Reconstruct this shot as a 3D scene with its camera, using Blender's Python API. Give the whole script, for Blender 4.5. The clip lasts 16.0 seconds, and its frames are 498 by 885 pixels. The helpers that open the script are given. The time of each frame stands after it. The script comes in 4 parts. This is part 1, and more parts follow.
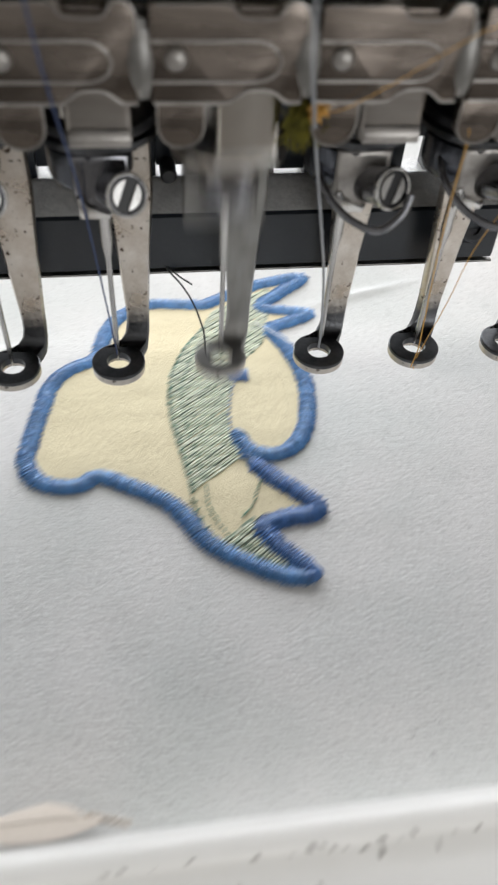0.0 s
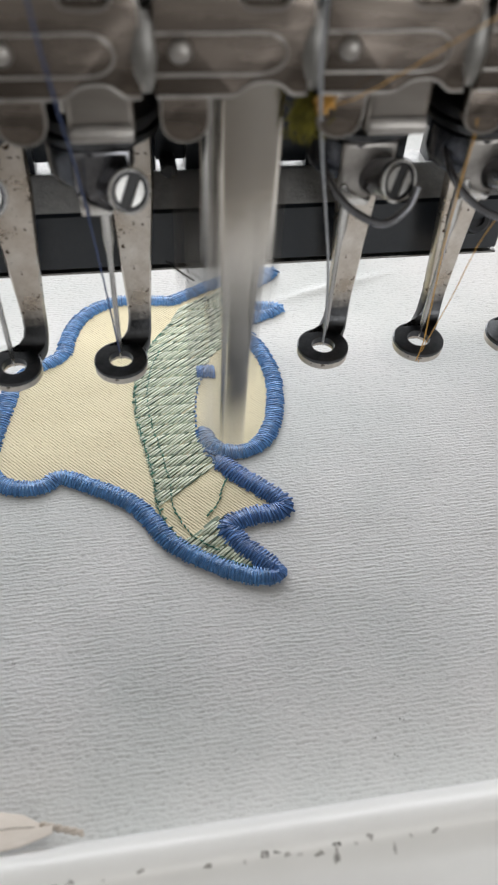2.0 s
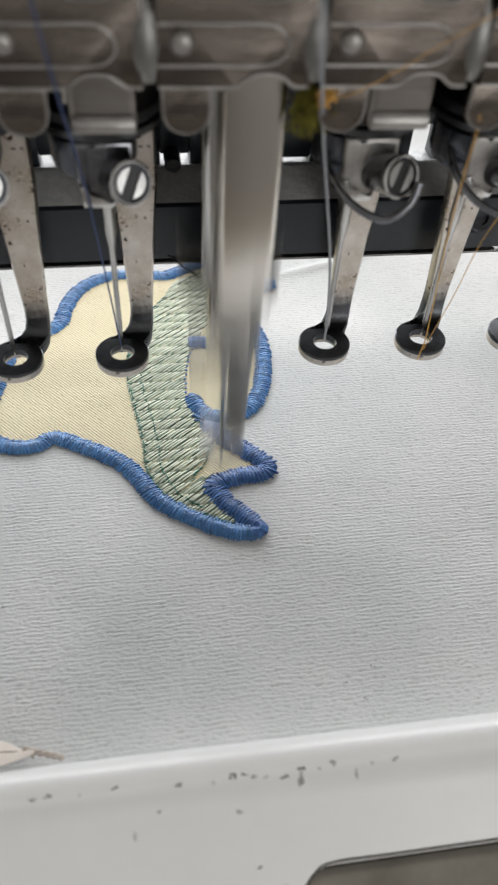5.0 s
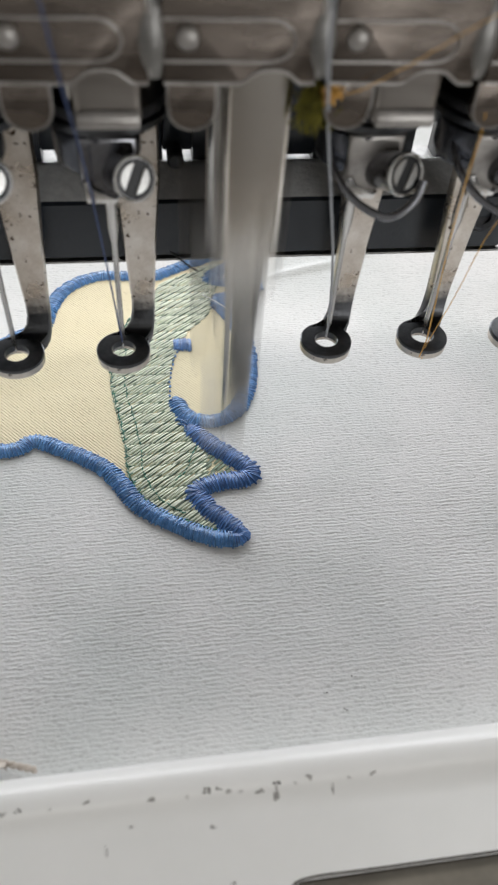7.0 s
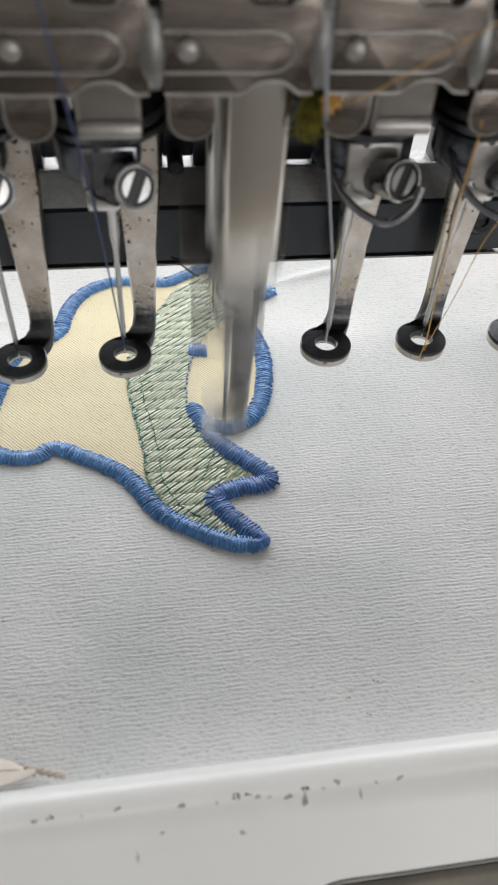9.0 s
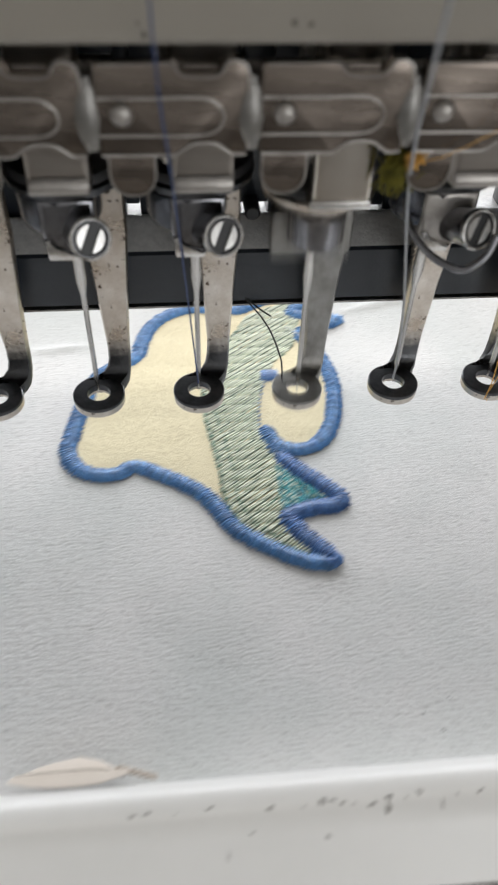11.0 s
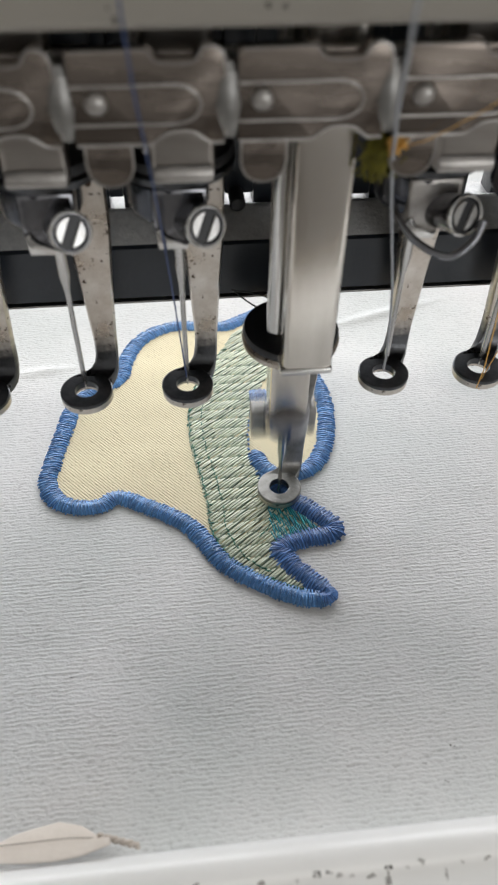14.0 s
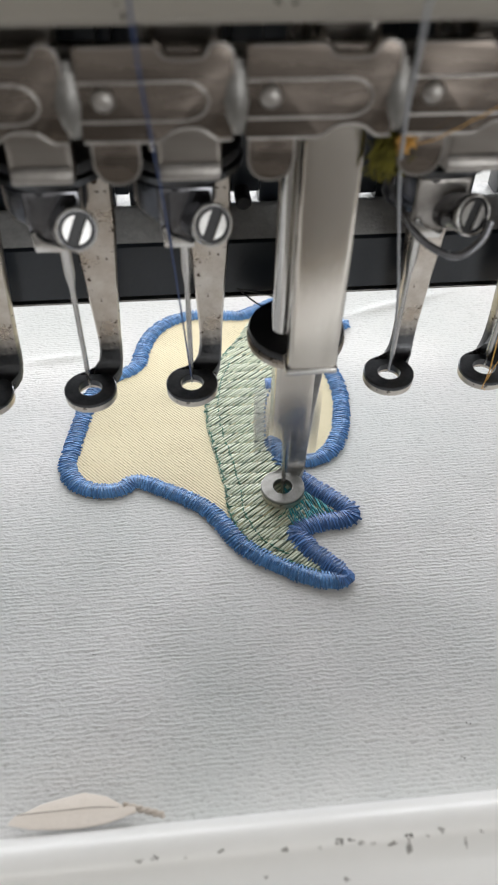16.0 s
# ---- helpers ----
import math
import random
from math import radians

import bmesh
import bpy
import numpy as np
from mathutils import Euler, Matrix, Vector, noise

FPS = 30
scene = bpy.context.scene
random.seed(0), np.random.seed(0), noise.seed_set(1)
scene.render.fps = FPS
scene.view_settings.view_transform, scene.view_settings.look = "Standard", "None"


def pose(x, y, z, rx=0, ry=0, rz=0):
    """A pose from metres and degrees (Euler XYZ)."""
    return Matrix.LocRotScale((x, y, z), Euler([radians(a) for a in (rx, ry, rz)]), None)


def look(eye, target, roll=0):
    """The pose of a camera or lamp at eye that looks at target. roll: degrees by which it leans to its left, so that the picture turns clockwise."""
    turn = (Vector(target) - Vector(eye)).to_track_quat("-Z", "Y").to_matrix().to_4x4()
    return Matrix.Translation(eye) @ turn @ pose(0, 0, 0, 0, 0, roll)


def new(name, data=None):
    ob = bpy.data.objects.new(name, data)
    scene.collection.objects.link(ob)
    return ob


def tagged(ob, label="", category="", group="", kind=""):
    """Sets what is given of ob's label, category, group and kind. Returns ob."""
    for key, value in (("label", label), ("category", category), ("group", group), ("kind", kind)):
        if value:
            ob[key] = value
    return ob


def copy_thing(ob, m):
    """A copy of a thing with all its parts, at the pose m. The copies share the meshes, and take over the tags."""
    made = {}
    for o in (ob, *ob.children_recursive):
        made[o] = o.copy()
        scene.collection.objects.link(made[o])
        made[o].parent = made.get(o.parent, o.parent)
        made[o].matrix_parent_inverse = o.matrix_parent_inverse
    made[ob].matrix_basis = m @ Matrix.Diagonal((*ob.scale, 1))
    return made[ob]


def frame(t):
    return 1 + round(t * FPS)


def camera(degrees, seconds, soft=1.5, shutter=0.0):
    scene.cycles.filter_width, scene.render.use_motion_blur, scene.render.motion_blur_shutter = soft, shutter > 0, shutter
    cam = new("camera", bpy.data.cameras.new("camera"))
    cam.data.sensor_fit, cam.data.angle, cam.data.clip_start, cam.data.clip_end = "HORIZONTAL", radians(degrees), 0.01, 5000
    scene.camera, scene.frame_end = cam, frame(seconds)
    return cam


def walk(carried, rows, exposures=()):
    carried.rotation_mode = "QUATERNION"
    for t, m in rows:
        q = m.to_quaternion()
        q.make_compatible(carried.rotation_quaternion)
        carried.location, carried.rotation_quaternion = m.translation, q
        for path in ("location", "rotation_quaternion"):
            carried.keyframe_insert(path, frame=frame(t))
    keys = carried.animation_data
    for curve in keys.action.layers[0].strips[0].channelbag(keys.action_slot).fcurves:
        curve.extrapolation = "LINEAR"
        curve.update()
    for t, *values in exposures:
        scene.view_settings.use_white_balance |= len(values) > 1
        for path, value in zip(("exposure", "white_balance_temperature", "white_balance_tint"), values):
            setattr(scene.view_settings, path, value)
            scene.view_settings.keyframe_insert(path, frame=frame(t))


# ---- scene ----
MM = 0.001
CAM = [
    (0, -11.32, -84.28, 103.30, 42.12, 4.50, -11.21),
    (0.5, -11.40, -84.66, 103.01, 42.03, 4.25, -11.10),
    (1, -11.32, -83.73, 102.83, 41.76, 4.20, -11.00),
    (1.5, -11.42, -84.29, 102.88, 42.06, 4.21, -11.34),
    (2, -12.52, -82.93, 102.79, 41.62, 3.96, -11.75),
    (2.5, -11.32, -83.98, 103.03, 41.94, 4.59, -11.55),
    (3, -11.89, -83.46, 102.62, 41.73, 4.33, -11.19),
    (3.5, -11.20, -83.73, 102.59, 41.70, 4.15, -11.18),
    (6, -12.40, -83.43, 102.13, 41.51, 4.67, -10.98),
    (6.5, -12.78, -82.69, 102.19, 41.07, 5.14, -11.40),
    (7, -12.21, -83.49, 102.14, 41.49, 5.02, -11.42),
    (7.5, -12.42, -83.69, 102.24, 41.68, 4.71, -11.22),
    (8, -12.30, -83.06, 102.75, 41.38, 4.78, -11.50),
    (10.5, -13.42, -85.07, 104.32, 42.62, 2.55, -9.08),
    (11, -17.24, -84.51, 106.26, 43.29, 2.36, -6.88),
    (11.5, -16.59, -83.82, 105.60, 42.98, 1.96, -7.11),
    (12, -15.92, -83.56, 105.16, 42.80, 1.64, -7.14),
    (12.5, -15.50, -83.85, 105.04, 42.81, 1.54, -6.95),
    (13, -15.13, -83.02, 105.22, 42.54, 1.40, -6.92),
    (13.5, -15.33, -84.26, 105.34, 43.11, 1.39, -6.84),
    (14, -15.72, -84.11, 105.24, 42.99, 1.20, -6.90),
    (14.5, -15.59, -83.94, 105.08, 42.96, 1.33, -6.84),
    (15, -15.84, -83.61, 105.23, 42.84, 1.41, -6.90),
    (15.5, -16.26, -83.87, 104.88, 42.95, 1.64, -6.83),
    (16, -16.08, -83.79, 104.94, 42.95, 1.47, -6.73),
]
SHIFT = [
(0, 0.00, -0.00), (0.5, -6.79, -3.23), (1, 1.35, 3.30), (1.5, 0.28, 4.02), (2, -6.88, 0.34), (2.5, 3.57, 8.74), (3, -7.69, 3.53), (3.5, -0.31, 9.70), (6, -12.68, 7.28), (6.5, -11.61, 9.13), (7, -11.55, 6.62), (7.5, -10.61, 8.67), (8, -9.91, 6.51), (10.5, -8.46, 3.65), (11, -6.55, 8.29), (11.5, -6.43, 7.32), (12, -9.07, 1.52), (12.5, -9.27, -0.29), (13, -8.79, 0.56), (13.5, -7.41, 2.75), (14, -8.00, 0.30), (14.5, -5.53, 10.24), (15, -7.25, -0.49), (15.5, -6.14, 3.98), (16, -5.20, 3.54),
]


def eye_pose(x, y, z, tilt, roll, turn):
    return pose(x * MM, y * MM, z * MM, tilt, 0, turn) @ pose(0, 0, 0, 0, 0, roll)


cam = camera(36.52, 16.0, soft=1.3, shutter=1.0)
cam.data.dof.use_dof, cam.data.dof.focus_distance, cam.data.dof.aperture_fstop = True, 0.137, 46
walk(cam, [(r[0], eye_pose(*r[1:])) for r in CAM], [(0, -0.25), (0.6, -0.26), (1.3, -0.36), (8.2, -0.36), (11, -0.27), (13.5, -0.31), (15, -0.25), (16.0, -0.23)])

# ---- light ----
world = bpy.data.worlds.new("daylight_outside")
scene.world = world
world.use_nodes = True
world.node_tree.nodes["Background"].inputs["Color"].default_value = (0.80, 0.90, 1.0, 1)
world.node_tree.nodes["Background"].inputs["Strength"].default_value = 1.2


def area_lamp(name, eye, target, sx, sy, watts, colour):
    data = bpy.data.lights.new(name, "AREA")
    data.shape, data.size, data.size_y, data.energy, data.color = "RECTANGLE", sx, sy, watts, colour
    ob = new(name, data)
    ob.matrix_world = look(eye, target)
    return ob


# both window lamps are assumed: back light, then fill for front-facing metal
area_lamp("assumed_window_light", (0, 2.62, 0.95), (0, 0, 0.95), 4.2, 1.5, 165, (0.965, 0.975, 1.0))
area_lamp("added_south_fill_light", (1.3, -2.42, 0.35), (1.3, 0, 0.35), 1.4, 1.6, 18, (1.0, 0.97, 0.93))
area_lamp("ceiling_tube_light", (0.2, 0.2, 1.86), (0.2, 0.2, 0), 2.4, 0.22, 17, (1.0, 0.97, 0.92))
# unseen strip added under the lower bar to lift the cloth behind the needles
area_lamp("added_needle_fill_light", (-0.012, 0.021, 0.0362), (-0.012, 0.042, 0), 0.12, 0.004, 0.0125, (0.95, 0.99, 1.0))


# ---- materials ----
def material(name, colour, rough=0.5, metal=0.0, second=None, scale=200.0, amount=0.5, bump=0.0, bump_scale=2000.0, island=0.0, stretch=(1, 1, 1), sheen=0.0, rough_var=0.0, specks=None):
    m = bpy.data.materials.new(name)
    m.use_nodes = True
    n, l = m.node_tree.nodes, m.node_tree.links
    b = n["Principled BSDF"]
    b.inputs["Roughness"].default_value, b.inputs["Metallic"].default_value = rough, metal
    if sheen:
        b.inputs["Sheen Weight"].default_value = sheen
    tc = n.new("ShaderNodeTexCoord")
    mp = n.new("ShaderNodeMapping")
    mp.inputs["Scale"].default_value = stretch
    l.new(tc.outputs["Object"], mp.inputs["Vector"])
    no = n.new("ShaderNodeTexNoise")
    no.inputs["Scale"].default_value, no.inputs["Detail"].default_value, no.inputs["Roughness"].default_value = scale, 6, 0.65
    l.new(mp.outputs["Vector"], no.inputs["Vector"])
    ramp = n.new("ShaderNodeValToRGB")
    ramp.color_ramp.elements[0].position, ramp.color_ramp.elements[1].position = 0.5 - amount / 4, 0.5 + amount / 4
    ramp.color_ramp.elements[0].color = (*(second or [c * 0.75 for c in colour]), 1)
    ramp.color_ramp.elements[1].color = (*colour, 1)
    l.new(no.outputs["Fac"], ramp.inputs["Fac"])
    out = ramp.outputs["Color"]
    if specks:
        dots = n.new("ShaderNodeTexNoise")
        dots.inputs["Scale"].default_value, dots.inputs["Detail"].default_value = 950, 6
        l.new(mp.outputs["Vector"], dots.inputs["Vector"])
        cut = n.new("ShaderNodeMapRange")
        cut.inputs["From Min"].default_value, cut.inputs["From Max"].default_value = 0.635, 0.70
        l.new(dots.outputs["Fac"], cut.inputs["Value"])
        pit = n.new("ShaderNodeMix")
        pit.data_type = "RGBA"
        pit.inputs["B"].default_value = (*specks, 1)
        l.new(cut.outputs["Result"], pit.inputs["Factor"])
        l.new(out, pit.inputs["A"])
        out = pit.outputs["Result"]
    if island:
        geo = n.new("ShaderNodeNewGeometry")
        hsv = n.new("ShaderNodeHueSaturation")
        mr = n.new("ShaderNodeMapRange")
        mr.inputs["To Min"].default_value, mr.inputs["To Max"].default_value = 1 - island, 1 + island
        l.new(geo.outputs["Random Per Island"], mr.inputs["Value"])
        l.new(mr.outputs["Result"], hsv.inputs["Value"])
        l.new(out, hsv.inputs["Color"])
        out = hsv.outputs["Color"]
    l.new(out, b.inputs["Base Color"])
    if rough_var:
        mr = n.new("ShaderNodeMapRange")
        mr.inputs["To Min"].default_value, mr.inputs["To Max"].default_value = rough - rough_var, rough + rough_var
        l.new(no.outputs["Fac"], mr.inputs["Value"])
        l.new(mr.outputs["Result"], b.inputs["Roughness"])
    if bump:
        n2 = n.new("ShaderNodeTexNoise")
        n2.inputs["Scale"].default_value, n2.inputs["Detail"].default_value = bump_scale, 4
        l.new(mp.outputs["Vector"], n2.inputs["Vector"])
        bp = n.new("ShaderNodeBump")
        bp.inputs["Strength"].default_value, bp.inputs["Distance"].default_value = bump, 0.0003
        l.new(n2.outputs["Fac"], bp.inputs["Height"])
        l.new(bp.outputs["Normal"], b.inputs["Normal"])
    return m


def cloth_material(name, colour, second, angle, period, strength, breakup, stain=None, grain_scale=1700, cord=0.26, fold=0.0):
    """Woven cloth: cords of that period (mm) along the given angle, broken up by noise, with soft stains."""
    m = bpy.data.materials.new(name)
    m.use_nodes = True
    n, l = m.node_tree.nodes, m.node_tree.links
    b = n["Principled BSDF"]
    b.inputs["Roughness"].default_value = 0.9
    b.inputs["Sheen Weight"].default_value = 0.15
    tc = n.new("ShaderNodeTexCoord")
    rot = n.new("ShaderNodeMapping")
    rot.inputs["Rotation"].default_value = (0, 0, radians(angle))
    l.new(tc.outputs["Object"], rot.inputs["Vector"])
    wave = n.new("ShaderNodeTexWave")
    wave.bands_direction = "Y"
    wave.inputs["Scale"].default_value = 0.314 / (period * MM)
    wave.inputs["Distortion"].default_value, wave.inputs["Detail"].default_value, wave.inputs["Detail Scale"].default_value = breakup, 4, 0.8
    l.new(rot.outputs["Vector"], wave.inputs["Vector"])
    squash = n.new("ShaderNodeMapping")
    squash.inputs["Scale"].default_value = (0.6, 1, 1)
    l.new(rot.outputs["Vector"], squash.inputs["Vector"])
    grain = n.new("ShaderNodeTexNoise")
    grain.inputs["Scale"].default_value, grain.inputs["Detail"].default_value = grain_scale, 5
    l.new(squash.outputs["Vector"], grain.inputs["Vector"])
    streak_map = n.new("ShaderNodeMapping")
    streak_map.inputs["Scale"].default_value = (0.42, 1, 1)
    l.new(rot.outputs["Vector"], streak_map.inputs["Vector"])
    streak = n.new("ShaderNodeTexNoise")
    streak.inputs["Scale"].default_value, streak.inputs["Detail"].default_value = 0.75 / (period * MM), 2
    l.new(streak_map.outputs["Vector"], streak.inputs["Vector"])
    mul = n.new("ShaderNodeMath")
    mul.operation = "MULTIPLY_ADD"
    mul.inputs[1].default_value = cord
    l.new(wave.outputs["Fac"], mul.inputs[0])
    soft_streak = n.new("ShaderNodeMath")
    soft_streak.operation = "MULTIPLY"
    soft_streak.inputs[1].default_value = 0.65
    l.new(streak.outputs["Fac"], soft_streak.inputs[0])
    l.new(soft_streak.outputs[0], mul.inputs[2])
    add = n.new("ShaderNodeMath")
    add.operation = "MULTIPLY_ADD"
    add.inputs[1].default_value = 1.35
    l.new(grain.outputs["Fac"], add.inputs[0])
    l.new(mul.outputs[0], add.inputs[2])
    fold_map = n.new("ShaderNodeMapping")
    fold_map.inputs["Scale"].default_value = (0.35, 1, 1)
    l.new(tc.outputs["Object"], fold_map.inputs["Vector"])
    folds = n.new("ShaderNodeTexNoise")
    folds.inputs["Scale"].default_value, folds.inputs["Detail"].default_value = 110, 1
    l.new(fold_map.outputs["Vector"], folds.inputs["Vector"])
    relief = n.new("ShaderNodeMath")
    relief.operation = "MULTIPLY_ADD"
    relief.inputs[1].default_value = fold
    l.new(folds.outputs["Fac"], relief.inputs[0])
    l.new(add.outputs[0], relief.inputs[2])
    ramp = n.new("ShaderNodeValToRGB")
    ramp.color_ramp.elements[0].position, ramp.color_ramp.elements[1].position = 0.70, 1.30
    ramp.color_ramp.elements[0].color, ramp.color_ramp.elements[1].color = (*second, 1), (*colour, 1)
    l.new(add.outputs[0], ramp.inputs["Fac"])
    out = ramp.outputs["Color"]
    if stain:
        big = n.new("ShaderNodeTexNoise")
        big.inputs["Scale"].default_value, big.inputs["Detail"].default_value = 28, 4
        l.new(tc.outputs["Object"], big.inputs["Vector"])
        r2 = n.new("ShaderNodeValToRGB")
        r2.color_ramp.elements[0].position, r2.color_ramp.elements[1].position = 0.35, 0.6
        r2.color_ramp.elements[0].color, r2.color_ramp.elements[1].color = (*stain, 1), (1, 1, 1, 1)
        l.new(big.outputs["Fac"], r2.inputs["Fac"])
        mix = n.new("ShaderNodeMix")
        mix.data_type, mix.blend_type = "RGBA", "MULTIPLY"
        mix.inputs["Factor"].default_value = 1
        l.new(out, mix.inputs["A"])
        l.new(r2.outputs["Color"], mix.inputs["B"])
        out = mix.outputs["Result"]
    l.new(out, b.inputs["Base Color"])
    bp = n.new("ShaderNodeBump")
    bp.inputs["Strength"].default_value, bp.inputs["Distance"].default_value = strength, 0.00032
    l.new(relief.outputs[0], bp.inputs["Height"])
    l.new(bp.outputs["Normal"], b.inputs["Normal"])
    return m


def dipped_steel():
    """Bare steel whose lower end was dipped and blackened, with a soft uneven border."""
    m = STEEL.copy()
    m.name = "bare_steel_with_blackened_end"
    n, l = m.node_tree.nodes, m.node_tree.links
    b = n["Principled BSDF"]
    bare = b.inputs["Base Color"].links[0].from_socket
    tc, sep, no = n.new("ShaderNodeTexCoord"), n.new("ShaderNodeSeparateXYZ"), n.new("ShaderNodeTexNoise")
    no.inputs["Scale"].default_value, no.inputs["Detail"].default_value = 420, 5
    l.new(tc.outputs["Object"], sep.inputs["Vector"])
    l.new(tc.outputs["Object"], no.inputs["Vector"])
    wavy = n.new("ShaderNodeMath")
    wavy.operation = "MULTIPLY_ADD"
    wavy.inputs[1].default_value = 0.006
    l.new(no.outputs["Fac"], wavy.inputs[0])
    l.new(sep.outputs["Z"], wavy.inputs[2])
    fade = n.new("ShaderNodeMapRange")
    fade.interpolation_type = "SMOOTHSTEP"
    fade.inputs["From Min"].default_value, fade.inputs["From Max"].default_value = 0.0340, 0.0378
    l.new(wavy.outputs[0], fade.inputs["Value"])
    mix = n.new("ShaderNodeMix")
    mix.data_type = "RGBA"
    mix.inputs["A"].default_value = (0.085, 0.086, 0.09, 1)
    l.new(fade.outputs["Result"], mix.inputs["Factor"])
    l.new(bare, mix.inputs["B"])
    l.new(mix.outputs["Result"], b.inputs["Base Color"])
    return m


CLOTH = cloth_material("white_corded_cloth", (0.714, 0.705, 0.70), (0.534, 0.525, 0.52), 0, 0.66, 0.38, 4.0, (0.86, 0.89, 0.885), 2200, 0.20, 1.5)
TWILL = cloth_material("cream_twill", (0.79, 0.70, 0.48), (0.56, 0.47, 0.29), 48, 0.48, 0.55, 0.8, None, 2600, 0.46, 6.0)
BLUE = material("blue_thread", (0.135, 0.32, 0.61), 0.30, 0, (0.042, 0.13, 0.32), 900, 0.8, 0.4, 6000, 0.42)
NAVYBLUE = material("deep_blue_thread", (0.10, 0.235, 0.54), 0.30, 0, (0.033, 0.10, 0.28), 900, 0.8, 0.4, 6000, 0.42)
SAGE = material("sage_thread", (0.70, 0.73, 0.59), 0.36, 0, (0.50, 0.55, 0.42), 700, 0.8, 0.4, 6000, 0.2)
# darker greens that carry the shade between the pale hatching rows
SHADESAGE = material("sage_gap_shade_thread", (0.27, 0.34, 0.24), 0.5, 0, (0.17, 0.24, 0.16), 700, 0.8, 0.4, 6000, 0.25)
GAPOLIVE = material("olive_gap_shade_thread", (0.10, 0.155, 0.10), 0.5, 0, (0.07, 0.11, 0.08), 700, 0.8, 0.4, 6000, 0.2)
GREEN = material("dark_green_thread", (0.03, 0.23, 0.155), 0.5, 0, (0.03, 0.10, 0.07), 700, 0.8, 0.4, 6000, 0.3)
TEAL = material("teal_thread", (0.04, 0.44, 0.45), 0.34, 0, (0.015, 0.19, 0.29), 700, 0.8, 0.4, 6000, 0.6)
STEEL = material("bare_steel", (0.74, 0.70, 0.65), 0.30, 1, (0.42, 0.35, 0.28), 180, 1.0, 0.25, 1500, rough_var=0.12, specks=(0.08, 0.055, 0.04))
DIPPED = dipped_steel()
POLISHED = material("polished_steel", (0.66, 0.65, 0.63), 0.22, 1, (0.52, 0.50, 0.48), 250, 1.0, 0.08, 2500, stretch=(1, 1, 0.1))
POSTSTEEL = material("brushed_post_steel", (0.80, 0.76, 0.70), 0.2, 1, (0.58, 0.53, 0.47), 250, 1.0, 0.1, 2500, stretch=(1, 1, 0.1))
WORN = material("worn_dull_steel", (0.34, 0.335, 0.32), 0.4, 1, (0.2, 0.19, 0.18), 500, 1.0, 0.2, 2000)
BLUED = material("blued_steel", (0.12, 0.12, 0.126), 0.28, 1, (0.06, 0.064, 0.07), 600, 1.0, 0.1, 3000)
CLAMPSTEEL = material("dark_clamp_steel", (0.33, 0.33, 0.35), 0.18, 1, (0.12, 0.12, 0.13), 300, 1.0, 0.1, 2000)
SCREWFACE = material("bright_screw_face", (0.70, 0.69, 0.67), 0.3, 1.0, (0.38, 0.37, 0.36), 900, 1.0)
SHROUD = material("dark_glossy_casting", (0.13, 0.135, 0.155), 0.2, 0.8, (0.05, 0.055, 0.065), 200, 1.0, 0.15, 900)
# post steel darkened to hold the dim reflection of the raised posts
DIMPOST = material("post_steel_dark_reflection", (0.46, 0.43, 0.40), 0.3, 1, (0.26, 0.235, 0.21), 250, 1.0, 0.1, 2500, stretch=(0.15, 1, 1))
DULL = material("dull_bright_steel", (0.50, 0.475, 0.45), 0.40, 1, (0.30, 0.28, 0.26), 400, 1.0, 0.2, 1500)
# sideways light and dark streaks imitate reflections in the bracket plates
BRACKET = material("bracket_steel_painted_reflections", (0.31, 0.265, 0.23), 0.26, 1, (0.055, 0.043, 0.036), 220, 1.0, 0.1, 900, rough_var=0.12, stretch=(0.18, 1, 1))
RUBBER = material("black_rubber", (0.018, 0.018, 0.02), 0.4, 0, (0.012, 0.012, 0.013), 300, 1, 0.1, 2000)
DARKPLATE = material("black_painted_steel", (0.024, 0.029, 0.036), 0.28, 0, (0.014, 0.017, 0.022), 90, 1, 0.15, 1500)
LEDGE = material("worn_grey_casting", (0.80, 0.79, 0.77), 0.5, 0.2, (0.55, 0.54, 0.53), 900, 1, 0.5, 2200)
WHITEPAINT = material("white_gloss_paint", (0.89, 0.885, 0.88), 0.3, 0, (0.83, 0.83, 0.82), 60, 1, 0.05, 500)
PANEL = material("beige_machine_paint", (0.33, 0.305, 0.265), 0.45, 0, (0.29, 0.265, 0.23), 50, 1, 0.08, 1500)
CHIP = material("chipped_paint_grime", (0.17, 0.155, 0.14), 0.8, 0, (0.03, 0.03, 0.03), 900, 1)
SCUFF = material("grey_paint_scuff", (0.42, 0.41, 0.40), 0.7, 0, (0.24, 0.23, 0.22), 900, 1)
DINGY = material("dingy_beige_paint", (0.25, 0.225, 0.185), 0.5, 0, (0.13, 0.115, 0.09), 120, 1, 0.15, 700)
TABLE = material("dusty_table", (0.30, 0.26, 0.21), 0.7, 0, (0.22, 0.19, 0.15), 40, 1, 0.1, 600)
TAPE = material("beige_tape_scrap", (0.61, 0.55, 0.49), 0.7, 0, (0.51, 0.45, 0.39), 120, 1, 0.3, 900)
GREYTHREAD = material("grey_thread", (0.42, 0.43, 0.45), 0.6, 0, (0.30, 0.31, 0.33), 3000, 1)
WHITETHREAD = material("white_thread", (0.80, 0.82, 0.84), 0.5, 0, (0.7, 0.72, 0.74), 3000, 1)
NAVYTHREAD = material("navy_thread", (0.06, 0.09, 0.21), 0.6, 0, (0.03, 0.05, 0.13), 3000, 1)
